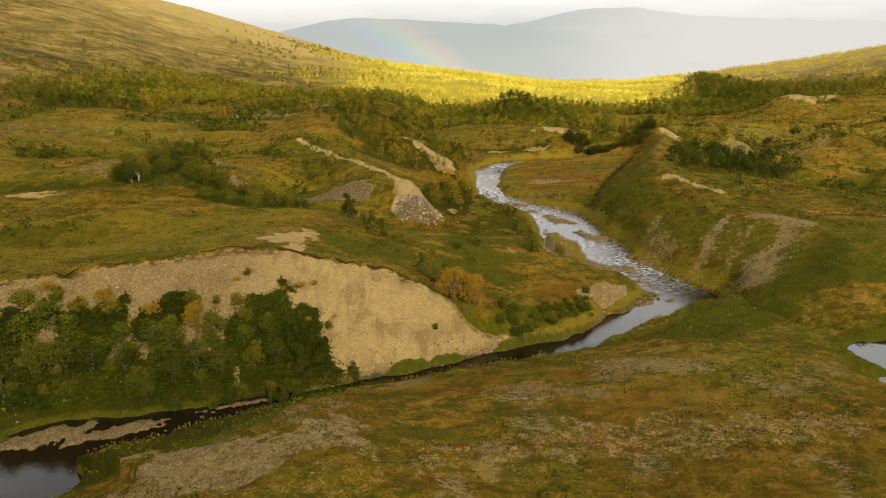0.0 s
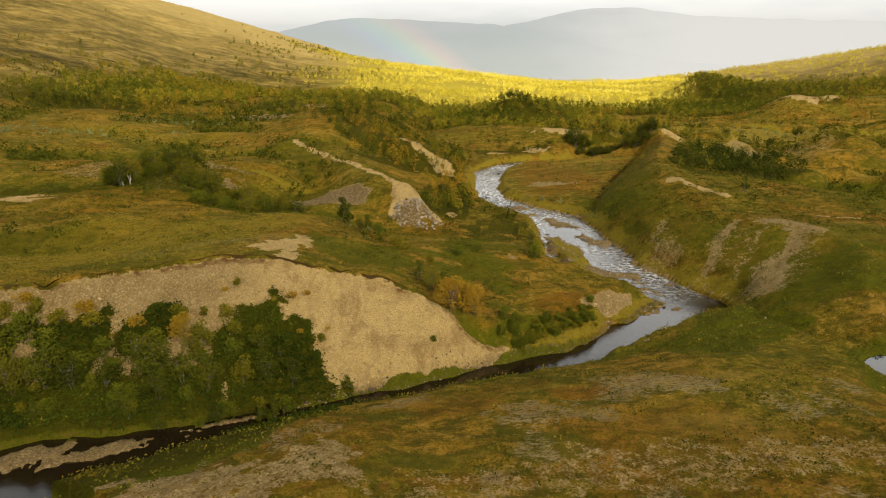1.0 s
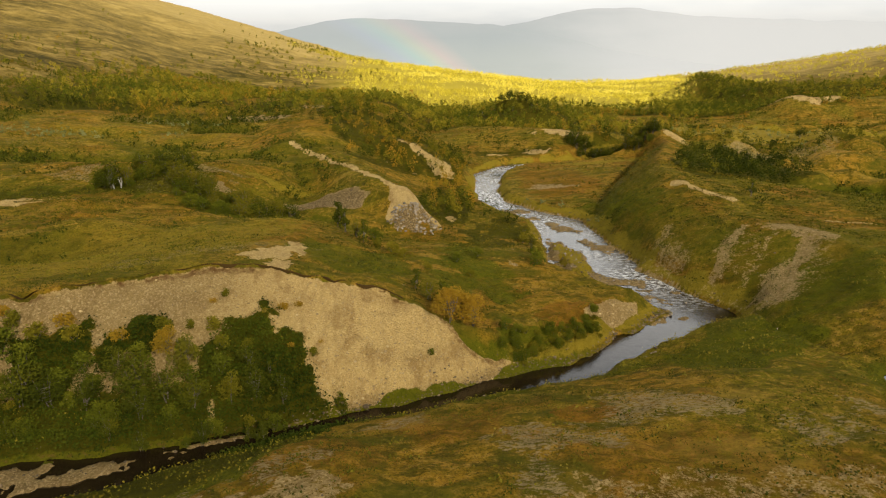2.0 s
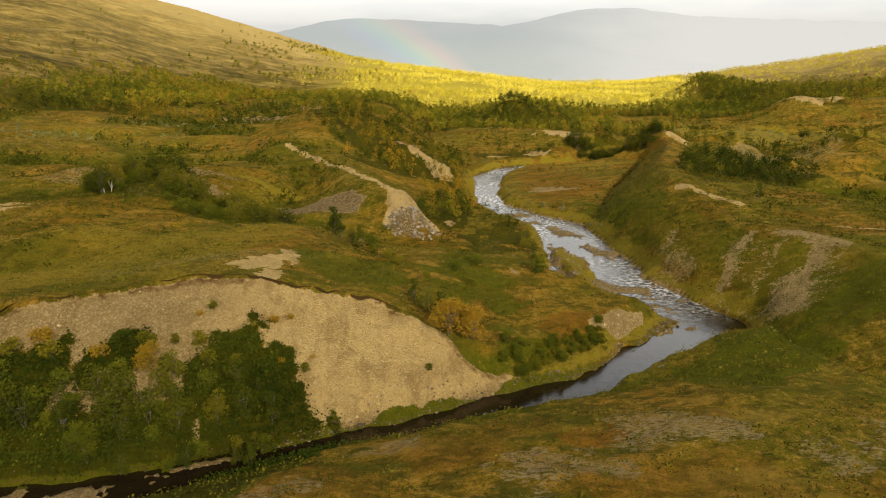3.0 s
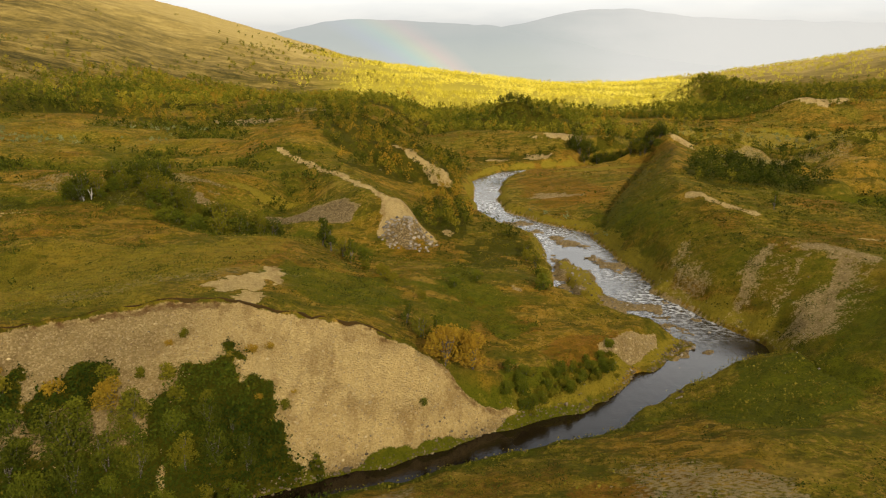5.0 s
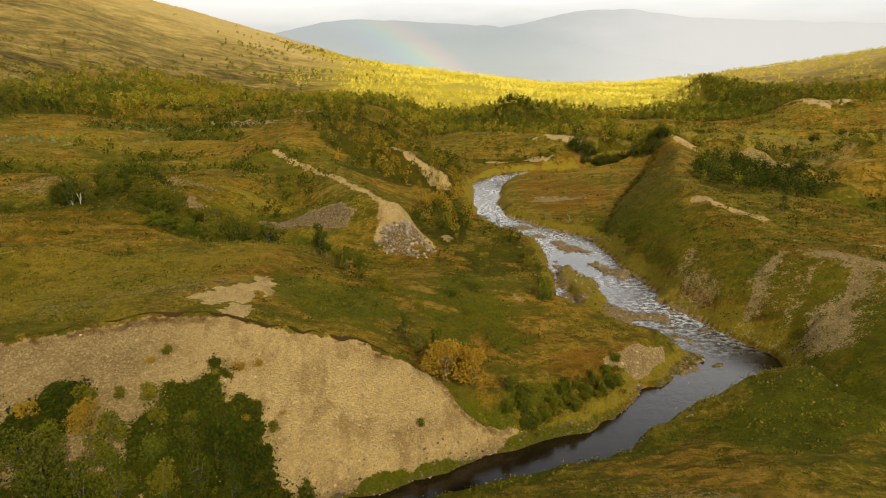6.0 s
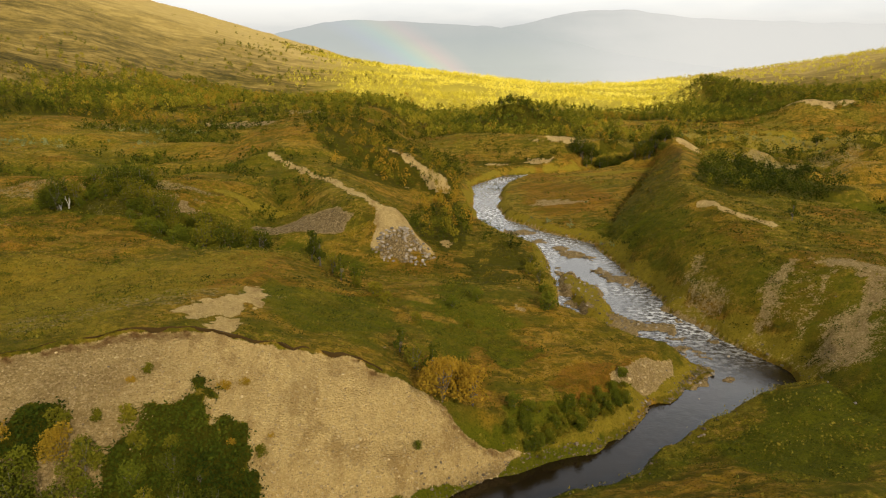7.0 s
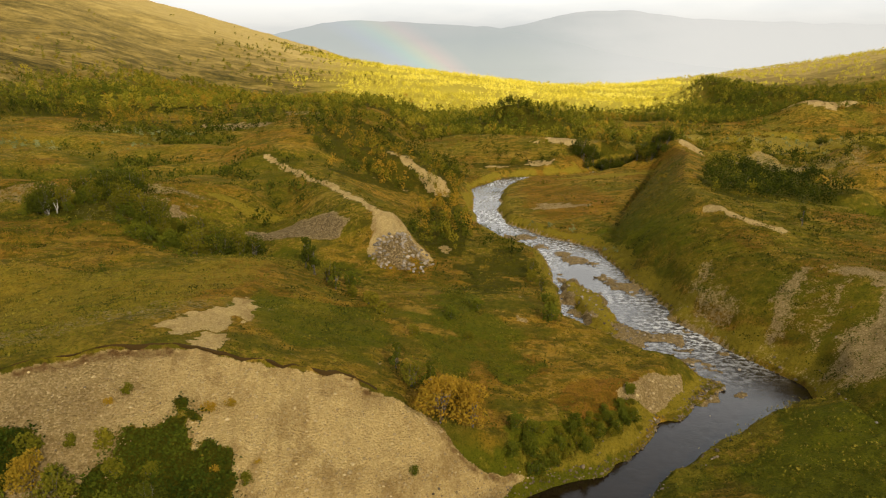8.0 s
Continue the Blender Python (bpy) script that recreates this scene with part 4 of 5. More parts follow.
# ---- the turf edge that overhangs the scarp ----
def turf_edge():
    x = np.arange(-50, -5.6, 0.3)
    y = foot_crest(x)[1]
    lip = 0.22 * bumps(x, 0 * x, 1.4, 75, 3)
    drop = np.clip(0.20 + 0.26 * bumps(x, 0 * x, 2.3, 76, 3), 0.02, 0.6)
    z = on_ground(x, y + 0.45)
    rows = [np.stack([x, y + dy, z + dz], -1) for dy, dz in ((0.8 + 0 * x, -0.30 + 0 * x), (0.22 + lip, -0.05 + 0 * x), (0.02 + lip, 0.0 + 0 * x), (0.02 + lip, -0.5 * drop), (0.10 + lip, -drop), (0.7 + 0 * x, -drop - 0.15))]
    v = np.stack(rows, 0).reshape(-1, 3)
    return tagged(new("trim_turf_edge", quick_mesh("turf_edge", v, sheet(len(rows), len(x)), M_TURF, False)), "dark overhanging turf edge along the scarp", "turf", kind="structure")


turf_edge()


# ---- fells on the horizon ----
def fell(name, y0, depth, crest, seed, label):
    xs, ts = np.linspace(-2600, 3400, 300), np.linspace(0, 1, 26)
    x = np.repeat(xs[None], len(ts), 0)
    up = crest(xs)[None] * step(0, 1, ts)[:, None] ** 0.8
    up = up * (1 + 0.10 * bumps(x, 900 * ts[:, None] + 0 * x, 420, seed, 4) * (1 - ts[:, None])) + 5 * bumps(x, 0 * x, 160, seed + 3, 3) * ts[:, None]
    v = np.stack([x, y0 + depth * ts[:, None] + 0 * x, up - 10 - 170 * step(0.12, 0.0, ts)[:, None]], -1).reshape(-1, 3)
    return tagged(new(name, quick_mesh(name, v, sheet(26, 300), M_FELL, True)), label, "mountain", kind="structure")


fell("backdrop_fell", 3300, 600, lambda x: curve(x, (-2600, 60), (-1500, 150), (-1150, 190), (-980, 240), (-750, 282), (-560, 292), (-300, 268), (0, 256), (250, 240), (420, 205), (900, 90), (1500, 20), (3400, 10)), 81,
     "rounded grey fell with bright rain haze painted on as glow")
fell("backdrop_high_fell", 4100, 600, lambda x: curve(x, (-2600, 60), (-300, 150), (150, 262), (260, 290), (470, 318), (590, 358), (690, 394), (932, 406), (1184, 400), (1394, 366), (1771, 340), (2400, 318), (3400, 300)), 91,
     "broad flat-topped fell with a pale cloud fade painted on as glow")

# ---- birches ----
rng = np.random.default_rng(7)


def tube(bm, points, radii, sides=6):
    """A tapered limb through the points."""
    rings = []
    for k, (p, r) in enumerate(zip(points, radii)):
        p = Vector(p)
        a, b = Vector(points[max(0, k - 1)]), Vector(points[min(len(points) - 1, k + 1)])
        q = (b - a).to_track_quat("Z", "Y")
        rings.append([bm.verts.new(p + q @ Vector((r * math.cos(2 * math.pi * i / sides), r * math.sin(2 * math.pi * i / sides), 0))) for i in range(sides)])
    for u, v in zip(rings, rings[1:]):
        for i in range(sides):
            bm.faces.new((u[i], u[(i + 1) % sides], v[(i + 1) % sides], v[i]))
    bm.faces.new(rings[-1])


def part(name, bm, mat, parent, label=""):
    me = bpy.data.meshes.new(name)
    bm.to_mesh(me)
    bm.free()
    me.materials.append(mat)
    for p in me.polygons:
        p.use_smooth = True
    ob = new(name, me)
    ob.parent = parent
    return tagged(ob, label)


def leaf_quads(centres, size, r, flat=0.0):
    """Small leaf clumps: kite-shaped, turned at random, one round each centre."""
    k = len(centres)
    n = r.normal(size=(k, 3))
    n[:, 2] = n[:, 2] * (1 - flat) + flat * 2.2
    n /= np.linalg.norm(n, axis=1)[:, None]
    a = np.cross(n, r.normal(size=(k, 3)))
    a /= np.linalg.norm(a, axis=1)[:, None]
    b = np.cross(n, a)
    s = (size * r.uniform(0.55, 1.35, k))[:, None]
    bend = n * s * 0.25
    q = np.stack([centres - a * s, centres - b * s * 0.62 + bend, centres + a * s * 0.9, centres + b * s * 0.62 + bend], 1)
    return q


def crown_points(count, high, spread, base, r, lobes=9):
    """Points in an uneven crown made of several lobes with gaps between them."""
    ang, up = r.uniform(0, 6.283, lobes), r.uniform(0, 1, lobes)
    rad = spread * r.uniform(0.25, 0.85, lobes) * np.sin(np.pi * (0.18 + 0.72 * up))
    c = np.stack([rad * np.cos(ang), rad * np.sin(ang), base + (high - base) * (0.12 + 0.8 * up)], -1)
    size = spread * r.uniform(0.28, 0.52, lobes)
    which = r.integers(0, lobes, count)
    v = r.normal(size=(count, 3))
    v /= np.linalg.norm(v, axis=1)[:, None]
    v *= (r.uniform(0.25, 1, count) ** 0.5)[:, None]
    p = c[which] + v * size[which][:, None] * np.array((1, 1, 1.15))
    p[:, 2] = np.clip(p[:, 2], 0.15, None)
    return p, c


def birch(name, seed, mat, high=4.6, spread=1.5, stems=3, leaves=900, size=0.15, label="", base=0.10):
    """A multi-stemmed mountain birch: pale crooked stems with limbs, and a loose crown."""
    r = np.random.default_rng(seed)
    root = new(name)
    pts, lobes = crown_points(leaves, high, spread, high * base, r, 11)
    for k in range(stems):
        bm = bmesh.new()
        a = 6.283 * k / stems + r.uniform(-0.5, 0.5)
        lean = r.uniform(0.15, 0.5) * spread if stems > 1 else 0.15
        top = high * r.uniform(0.75, 0.95)
        line = [(0.12 * math.cos(a) + lean * t**1.3 * math.cos(a) + 0.06 * r.normal(), 0.12 * math.sin(a) + lean * t**1.3 * math.sin(a) + 0.06 * r.normal(), top * t - 0.25 * (t == 0)) for t in (0, 0.2, 0.4, 0.65, 1.0)]
        tube(bm, line, (0.06, 0.05, 0.04, 0.028, 0.010), 6)
        for j in range(4):
            t = lobes[r.integers(0, len(lobes))]
            s = Vector(line[1 + j % 3])
            tube(bm, [s, s.lerp(Vector(t), 0.5) + Vector((0, 0, 0.12)), t], (0.035, 0.025, 0.008), 4)
        part("trunk", bm, M_BARK, root)
    q = leaf_quads(pts, size, r)
    # leaf tone gets paler towards the crown's top
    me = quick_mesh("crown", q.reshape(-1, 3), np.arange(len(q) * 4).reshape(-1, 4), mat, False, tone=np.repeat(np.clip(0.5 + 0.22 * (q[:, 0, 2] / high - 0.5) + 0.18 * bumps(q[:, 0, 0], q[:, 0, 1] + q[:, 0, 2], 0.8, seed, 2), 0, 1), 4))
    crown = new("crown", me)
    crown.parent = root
    return tagged(root, label, "tree")


def shrub(name, seed, mat, high, spread, leaves, size, label):
    """A low bush: a few stems from the ground and a dense uneven crown."""
    r = np.random.default_rng(seed)
    root = new(name)
    pts, lobes = crown_points(leaves, high, spread, 0.1, r, 10)
    bm = bmesh.new()
    for t in lobes[:6]:
        tube(bm, [(0, 0, -0.15), (t[0] * 0.45, t[1] * 0.45, t[2] * 0.5), t], (0.035, 0.025, 0.008), 4)
    part("stems", bm, M_BARK, root)
    q = leaf_quads(pts, size, r)
    # leaf tone rises with height in the bush
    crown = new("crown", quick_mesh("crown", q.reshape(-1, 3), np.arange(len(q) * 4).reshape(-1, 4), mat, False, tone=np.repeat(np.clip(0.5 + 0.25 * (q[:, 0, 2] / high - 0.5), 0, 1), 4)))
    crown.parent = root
    return tagged(root, label, "bush")


# each mould is moved to its first place when it is planted
KINDS = {
    "green": birch("birch_tree", 1, M_GREEN, 4.4, 1.9, 3, 1500, 0.125, "bushy green mountain birch with several pale stems"),
    "tall": birch("birch_tree", 2, M_TURNING, 5.0, 1.6, 2, 1400, 0.125, "mountain birch turning yellow-green, with pale stems"),
    "turning": birch("birch_tree", 3, M_TURNING, 3.9, 1.8, 4, 1400, 0.12, "bushy mountain birch turning yellow-green"),
    "orange": birch("birch_tree", 4, M_ORANGE, 4.2, 2.2, 5, 2000, 0.13, "wide many-stemmed birch bush in orange-brown leaf", 0.08),
    "slim": birch("birch_tree", 5, M_GREEN, 3.4, 0.9, 2, 520, 0.13, "slim young birch with white stems"),
    "willow": shrub("willow_bush", 6, M_WILLOW, 1.7, 1.5, 700, 0.13, "dense dark green willow bush"),
    "low": shrub("willow_bush", 7, M_TURNING, 1.1, 1.1, 420, 0.12, "low yellowing willow bush on the slope"),
    "tawny": shrub("heath_bush", 8, M_ORANGE, 0.9, 1.0, 320, 0.11, "small tawny autumn bush on bare gravel"),
}
planted = {}


def plant(kind, x, y, scale=1.0, group="", turn=None, wide=1.0):
    z = float(on_ground(x, y)[0])
    turn = rng.uniform(0, 360) if turn is None else turn
    m = pose(x, y, z - 0.03, 0, 0, turn)
    first = KINDS[kind]
    if kind not in planted:
        planted[kind] = first
        ob = first
        ob.matrix_basis = m
    else:
        ob = copy_thing(first, m)
    ob.scale = (scale * wide, scale * wide, scale)
    if group:
        ob["group"] = group
    return ob


# bushes and birches on the scarp
for kind, x, y, s in (
    ("tall", -36.4, 46.8, 0.95), ("green", -34.0, 47.4, 1.0), ("green", -38.6, 46.6, 0.9), ("green", -32.0, 47.6, 0.9), ("green", -29.2, 48.4, 0.7),
    ("green", -25.9, 49.0, 1.0), ("green", -23.6, 49.2, 0.9), ("green", -21.4, 49.2, 0.8), ("orange", -24.6, 52.2, 0.72), ("tall", -22.6, 51.0, 0.85), ("green", -27.4, 49.9, 0.8),
    ("tall", -18.8, 50.2, 0.72), ("green", -16.9, 50.9, 0.75), ("green", -14.9, 51.4, 0.55), ("green", -17.9, 52.4, 0.6), ("green", -25.0, 47.6, 0.75), ("green", -40.5, 46.0, 1.0)):
    plant(kind, x, y, 0.78 * s, "birches on the scarp", None, 1.15)
for kind, x, y, s in (
    ("low", -31.8, 51.6, 1.0), ("tawny", -33.0, 52.2, 1.1), ("low", -36.4, 51.2, 1.0), ("tawny", -28.6, 52.6, 1.0), ("low", -25.6, 53.8, 1.0), ("low", -20.4, 53.6, 0.9), ("low", -21.8, 55.2, 0.9), ("willow", -20.0, 51.6, 0.8),
    ("tawny", -16.5, 58.4, 0.62), ("tawny", -15.2, 58.9, 0.5), ("low", -21.6, 58.2, 0.55), ("tawny", -22.6, 57.4, 0.45), ("tawny", -15.0, 55.0, 0.4), ("low", -13.0, 54.6, 0.6), ("willow", -34.6, 49.4, 0.9), ("willow", -30.4, 50.0, 0.8),
    ("willow", -28.0, 47.4, 0.7), ("willow", -38.4, 48.6, 1.0), ("tawny", -12.6, 55.8, 0.3), ("low", -18.6, 54.0, 0.7), ("low", -23.6, 54.8, 0.6), ("willow", -33.0, 46.2, 0.6), ("willow", -36.6, 49.6, 1.1), ("low", -39.4, 50.4, 1.2), ("willow", -41.6, 48.4, 1.2), ("green", -43.4, 46.8, 0.9), ("low", -34.4, 51.0, 1.0), ("willow", -26.6, 51.4, 0.8), ("willow", -23.4, 52.6, 0.7),
    ("willow", -31.6, 48.6, 0.9), ("tawny", -37.6, 51.6, 0.9), ("willow", -19.4, 48.6, 0.5), ("willow", -22.8, 47.9, 0.6), ("low", -16.0, 50.0, 0.5), ("low", -26.8, 46.8, 0.7), ("low", -35.4, 45.9, 0.7)):
    plant(kind, x, y, s, "bushes on the scarp")
for k in range(60):
    x = rng.uniform(-46, -13.5)
    f, c = (float(v[0]) for v in foot_crest(np.array([x])))
    y = f + rng.uniform(-0.10, 0.34) * (c - f)
    plant(("willow", "low", "willow", "slim", "willow", "green")[k % 6], x, y, rng.uniform(0.3, 0.75) * (0.7 if k % 6 == 5 else 1.0), "bushes on the scarp")
# the orange bush at the end of the scarp, and its neighbours down to the river
for kind, x, y, s in (("orange", -1.4, 60.9, 0.85), ("orange", 0.8, 61.5, 0.78), ("orange", -0.2, 62.4, 0.7), ("turning", -3.6, 63.8, 0.62), ("slim", -5.0, 66.0, 0.75), ("slim", -2.4, 64.6, 0.8), ("turning", 0.4, 63.4, 0.5)):
    plant(kind, x, y, 0.85 * s, "birches by the scarp's end", None, 1.2)
for kind, x, y, s in (("willow", 5.0, 61.2, 0.5), ("willow", 7.2, 62.6, 0.5), ("willow", 9.0, 63.8, 0.42), ("low", 6.0, 63.0, 0.6), ("willow", 10.6, 65.0, 0.45), ("low", 12.0, 66.6, 0.6), ("willow", 3.6, 60.8, 0.5), ("willow", -3.0, 57.6, 0.28), ("willow", 4.0, 62.6, 0.6),
                      ("willow", 8.9, 81.4, 0.9), ("low", 9.6, 84.6, 1.0), ("willow", 9.2, 88.0, 0.8), ("low", 10.2, 92.0, 1.1), ("turning", 9.8, 96.4, 0.5), ("low", 8.8, 99.8, 1.2), ("turning", 9.4, 104, 0.5)):
    plant(kind, x, y, s, "bushes by the river")
for kind, x, y, s in (("slim", -17.8, 90.4, 1.1), ("slim", -16.6, 88.6, 1.0), ("turning", -14.8, 87.4, 0.6), ("slim", -13.4, 84.8, 0.9), ("low", -11.6, 84.0, 1.0), ("low", -9.4, 81.6, 1.1), ("willow", -12.4, 88.0, 0.8), ("low", -7.6, 78.8, 0.9), ("willow", -1.0, 79.4, 0.6), ("low", 0.6, 76.4, 0.6), ("low", -4.4, 74.0, 0.7), ("willow", 1.6, 82.6, 0.6)):
    plant(kind, x, y, s, "bushes on the green slope")
for k in range(80):
    t = rng.uniform(0, 1)
    x = 4.5 + 10 * t
    y = float(foot_crest(np.array([x]))[0][0]) + rng.uniform(-0.6, 2.6)
    plant(("low", "willow", "low")[k % 3], x, y, rng.uniform(0.28, 0.5), "bushes by the river")
# bushes in the gully behind the terrace
for k in range(130):
    t = (k + 0.5) / 130
    x, y = -66 + 38 * t + rng.normal(0, 1.6), 113.5 - 9 * t + 3 * math.sin(6 * t) + rng.normal(0, 1.8)
    plant(("green", "willow", "willow", "turning", "willow", "low")[int(rng.integers(0, 6))], x, y, rng.uniform(0.6, 1.15), "bushes in the gully")
plant("green", -62.5, 113, 1.3, "bushes in the gully")
for x, y, s in ((33.4, 200.4, 1.6), (36.2, 201, 1.35), (38.6, 199.6, 1.0), (40.8, 200.6, 1.1), (43, 199.4, 1.0), (45, 201, 1.15), (47, 198.6, 1.0), (48.6, 200.4, 1.1), (50.6, 197.6, 0.9), (52, 199, 0.9), (31.6, 202, 1.0), (34.6, 198.8, 0.8)):
    plant("green", x, y, s, "birches below the knoll")
for k in range(30):
    t = (k + 0.5) / 30
    plant(("green", "willow", "turning", "green")[k % 4], 38.5 + 17 * t, 203.5 - 8.5 * t + rng.uniform(-5.5, 0.5), rng.uniform(0.75, 1.05), "birches below the knoll")
for x, y, s in ((11, 267, 0.6), (14, 269, 0.8), (17, 268, 0.9), (20.5, 270, 1.0), (24, 267, 0.7), (28, 264, 0.6), (32, 263, 0.5), (6, 266, 0.6), (1, 265, 0.5), (18, 262, 0.5), (10, 260, 0.5), (25, 259, 0.5)):
    plant("green", x, y, s, "birches on the hilltop")
plant("slim", 44.6, 104.4, 0.8, "lone birches")
plant("green", 122, 244, 1.0, "lone birches")


def dead_birch(x, y, seed):
    """Bare bleached stems of a dead birch, leaning apart."""
    r = np.random.default_rng(seed)
    root = new("dead_birch")
    for k in range(5):
        bm = bmesh.new()
        a, lean, high = r.uniform(0, 6.283), r.uniform(0.3, 1.1), r.uniform(1.6, 3.0)
        line = [(lean * t**1.4 * math.cos(a) + 0.05 * r.normal(), lean * t**1.4 * math.sin(a) + 0.05 * r.normal(), high * t - 0.2 * (t == 0)) for t in (0, 0.35, 0.7, 1.0)]
        tube(bm, line, (0.09, 0.075, 0.05, 0.015), 6)
        tip = Vector(line[2])
        tube(bm, [tip, tip + Vector((0.4 * math.cos(a + 1), 0.4 * math.sin(a + 1), 0.5))], (0.03, 0.008), 4)
        part("trunk", bm, M_DEADWOOD, root)
    root.matrix_basis = pose(x, y, float(on_ground(x, y)[0]) + 0.2, 0, 0, 0)
    root.scale = (0.62, 0.62, 0.62)
    return tagged(root, "bleached bare stems of a dead birch among green bushes", "tree", "dead birches")


dead_birch(-60.6, 110.4, 181)
dead_birch(-59.2, 110.2, 182)


# ---- birch woods: too many to count ----
def thicket(name, x, y, scale, tone, mat, leaves, size, label, seed, shape=(5.0, 1.7)):
    r = np.random.default_rng(seed)
    moulds = [crown_points(leaves, shape[0], shape[1], shape[0] * 0.12, r, 7)[0] for _ in range(10)]
    moulds = np.stack([leaf_quads(p, size, r) for p in moulds])
    pick, turn = r.integers(0, 10, len(x)), r.uniform(0, 6.283, len(x))
    q = moulds[pick].reshape(len(x), -1, 3) * scale[:, None, None]
    c, s = np.cos(turn)[:, None], np.sin(turn)[:, None]
    z = on_ground(x, y) - 0.1
    v = np.stack([q[..., 0] * c - q[..., 1] * s + x[:, None], q[..., 0] * s + q[..., 1] * c + y[:, None], q[..., 2] + z[:, None]], -1)
    v = v.reshape(-1, 3)
    me = quick_mesh(name, v, np.arange(len(v)).reshape(-1, 4), mat, False, tone=np.repeat(tone, q.shape[1]))
    return tagged(new(name, me), label, "woodland", kind="stuff")


def scatter(count, x0, x1, y0, y1, density, seed):
    """Places spread at random, kept where the density allows."""
    r = np.random.default_rng(seed)
    x, y = r.uniform(x0, x1, count), r.uniform(y0, y1, count)
    keep = r.uniform(0, 1, count) < density(x, y)
    return x[keep], y[keep]


def in_view(x, y, side=0.86):
    return (np.abs(x) < 26 + side * y).astype(float)


dense = lambda x, y: np.maximum.reduce([blob(x, y, 16, 258, 30, 17), blob(x, y, 118, 346, 66, 24, -12), 0.7 * blob(x, y, 170, 392, 74, 34), blob(x, y, 58, 150, 14, 34, -20)])
wx, wy = scatter(60000, -330, 330, 112, 460, lambda x, y: woodland(x, y) * in_view(x, y) * (1 - golden(x, y)) * (0.55 + 0.2 * step(240, 200, y)), 101)
r0 = np.random.default_rng(102)
tone = np.clip(0.45 + 0.35 * bumps(wx, wy, 22, 103, 2) + 0.25 * r0.normal(size=len(wx)), 0, 1)
kindof = r0.uniform(0, 1, len(wx)) + 0.25 * bumps(wx, wy, 30, 104, 2)
tone, kindof = np.clip(tone - 0.25 * dense(wx, wy), 0, 1), kindof - 0.30 * dense(wx, wy) - 0.08 * (wy < 225) + 0.35 * blob(wx, wy, -23, 168, 11, 12) + 0.25 * blob(wx, wy, -2, 128, 6, 26)
for name, lo, hi, mat, near, label, seed in (
    ("birch_wood", -9, 0.40, M_WOOD_GREEN, M_GREEN, "green mountain birch scrub on the valley floor and hillsides", 111),
    ("turning_wood", 0.40, 0.90, M_WOOD_TURNING, M_TURNING, "birch scrub turning yellow-green", 112),
    ("orange_wood", 0.90, 9, M_ORANGE, M_ORANGE, "scattered birches in orange autumn leaf", 113)):
    for part_of, leaves, size, m2 in ((wy < 225, 84, 0.21, near), (wy >= 225, 40, 0.36, mat)):
        k = (kindof >= lo) & (kindof < hi) & part_of
        thicket(name, wx[k], wy[k], np.random.default_rng(seed + leaves).uniform(0.55, 1.15, int(k.sum())) * (0.86 + 0.14 * step(150, 260, wy[k])), tone[k], m2, leaves, size, label, seed + leaves, (3.8, 1.65))
fx, fy = scatter(90000, -520, 520, 340, 1900, lambda x, y: woodland(x, y) * in_view(x, y, 0.8) * golden(x, y) * np.clip(0.95 - 0.0009 * (y - 340), 0.25, 1), 105)
r1 = np.random.default_rng(107)
thicket("golden_wood", fx, fy, r1.uniform(0.5, 0.9, len(fx)) * (1 + 1.1 * step(500, 1500, fy)), np.clip(0.55 + 0.4 * bumps(fx, fy, 40, 108, 3) + 0.15 * r1.normal(size=len(fx)) - 0.6 * step(-110, 0, -fx - 104 - 0.1 * fy), 0, 1), M_SUNLIT_GOLD, 14, 0.6, "golden birch wood far up the valley, painted bright as if sunlit", 114, (4.0, 2.1))
fx, fy = scatter(36000, -620, 760, 400, 1500, lambda x, y: woodland(x, y) * in_view(x, y, 0.8) * (1 - golden(x, y)) * 0.4, 109)
# the far right side gets the sunlit leaf colour
far_scale, far_tone, lit = r1.uniform(0.6, 1.15, len(fx)), np.clip(0.5 + 0.3 * r1.normal(size=len(fx)), 0, 1), (fx > 90) & (fy + 40 * bumps(fx, fy, 60, 116, 2) > 520)
thicket("far_wood", fx[~lit], fy[~lit], far_scale[~lit], far_tone[~lit], M_WOOD_TURNING, 22, 0.62, "yellow-green birch wood on the far valley sides", 115, (4.2, 2.1))
thicket("yellow_wood", fx[lit], fy[lit], far_scale[lit], 0.5 * far_tone[lit], M_SUNLIT_GOLD, 18, 0.62, "yellow birch scrub on the far valley side, painted as if sunlit", 117, (3.4, 2.4))


hx, hy = scatter(70000, -150, 220, 66, 300, lambda x, y: hollows(x, y) * in_view(x, y, 0.78) * (woodland(x, y) < 0.3) * np.clip(0.4 + 0.6 * bumps(x, y, 14, 135, 2), 0, 1), 136)
r2 = np.random.default_rng(137)
thicket("hollow_bushes", hx, hy, r2.uniform(0.4, 1.15, len(hx)) * (0.7 + 0.5 * step(90, 160, hy)), np.clip(0.4 + 0.3 * r2.normal(size=len(hx)), 0, 1), M_GREEN, 14, 0.27, "dark willow and juniper bushes filling damp hollows", 138, (1.3, 1.3))


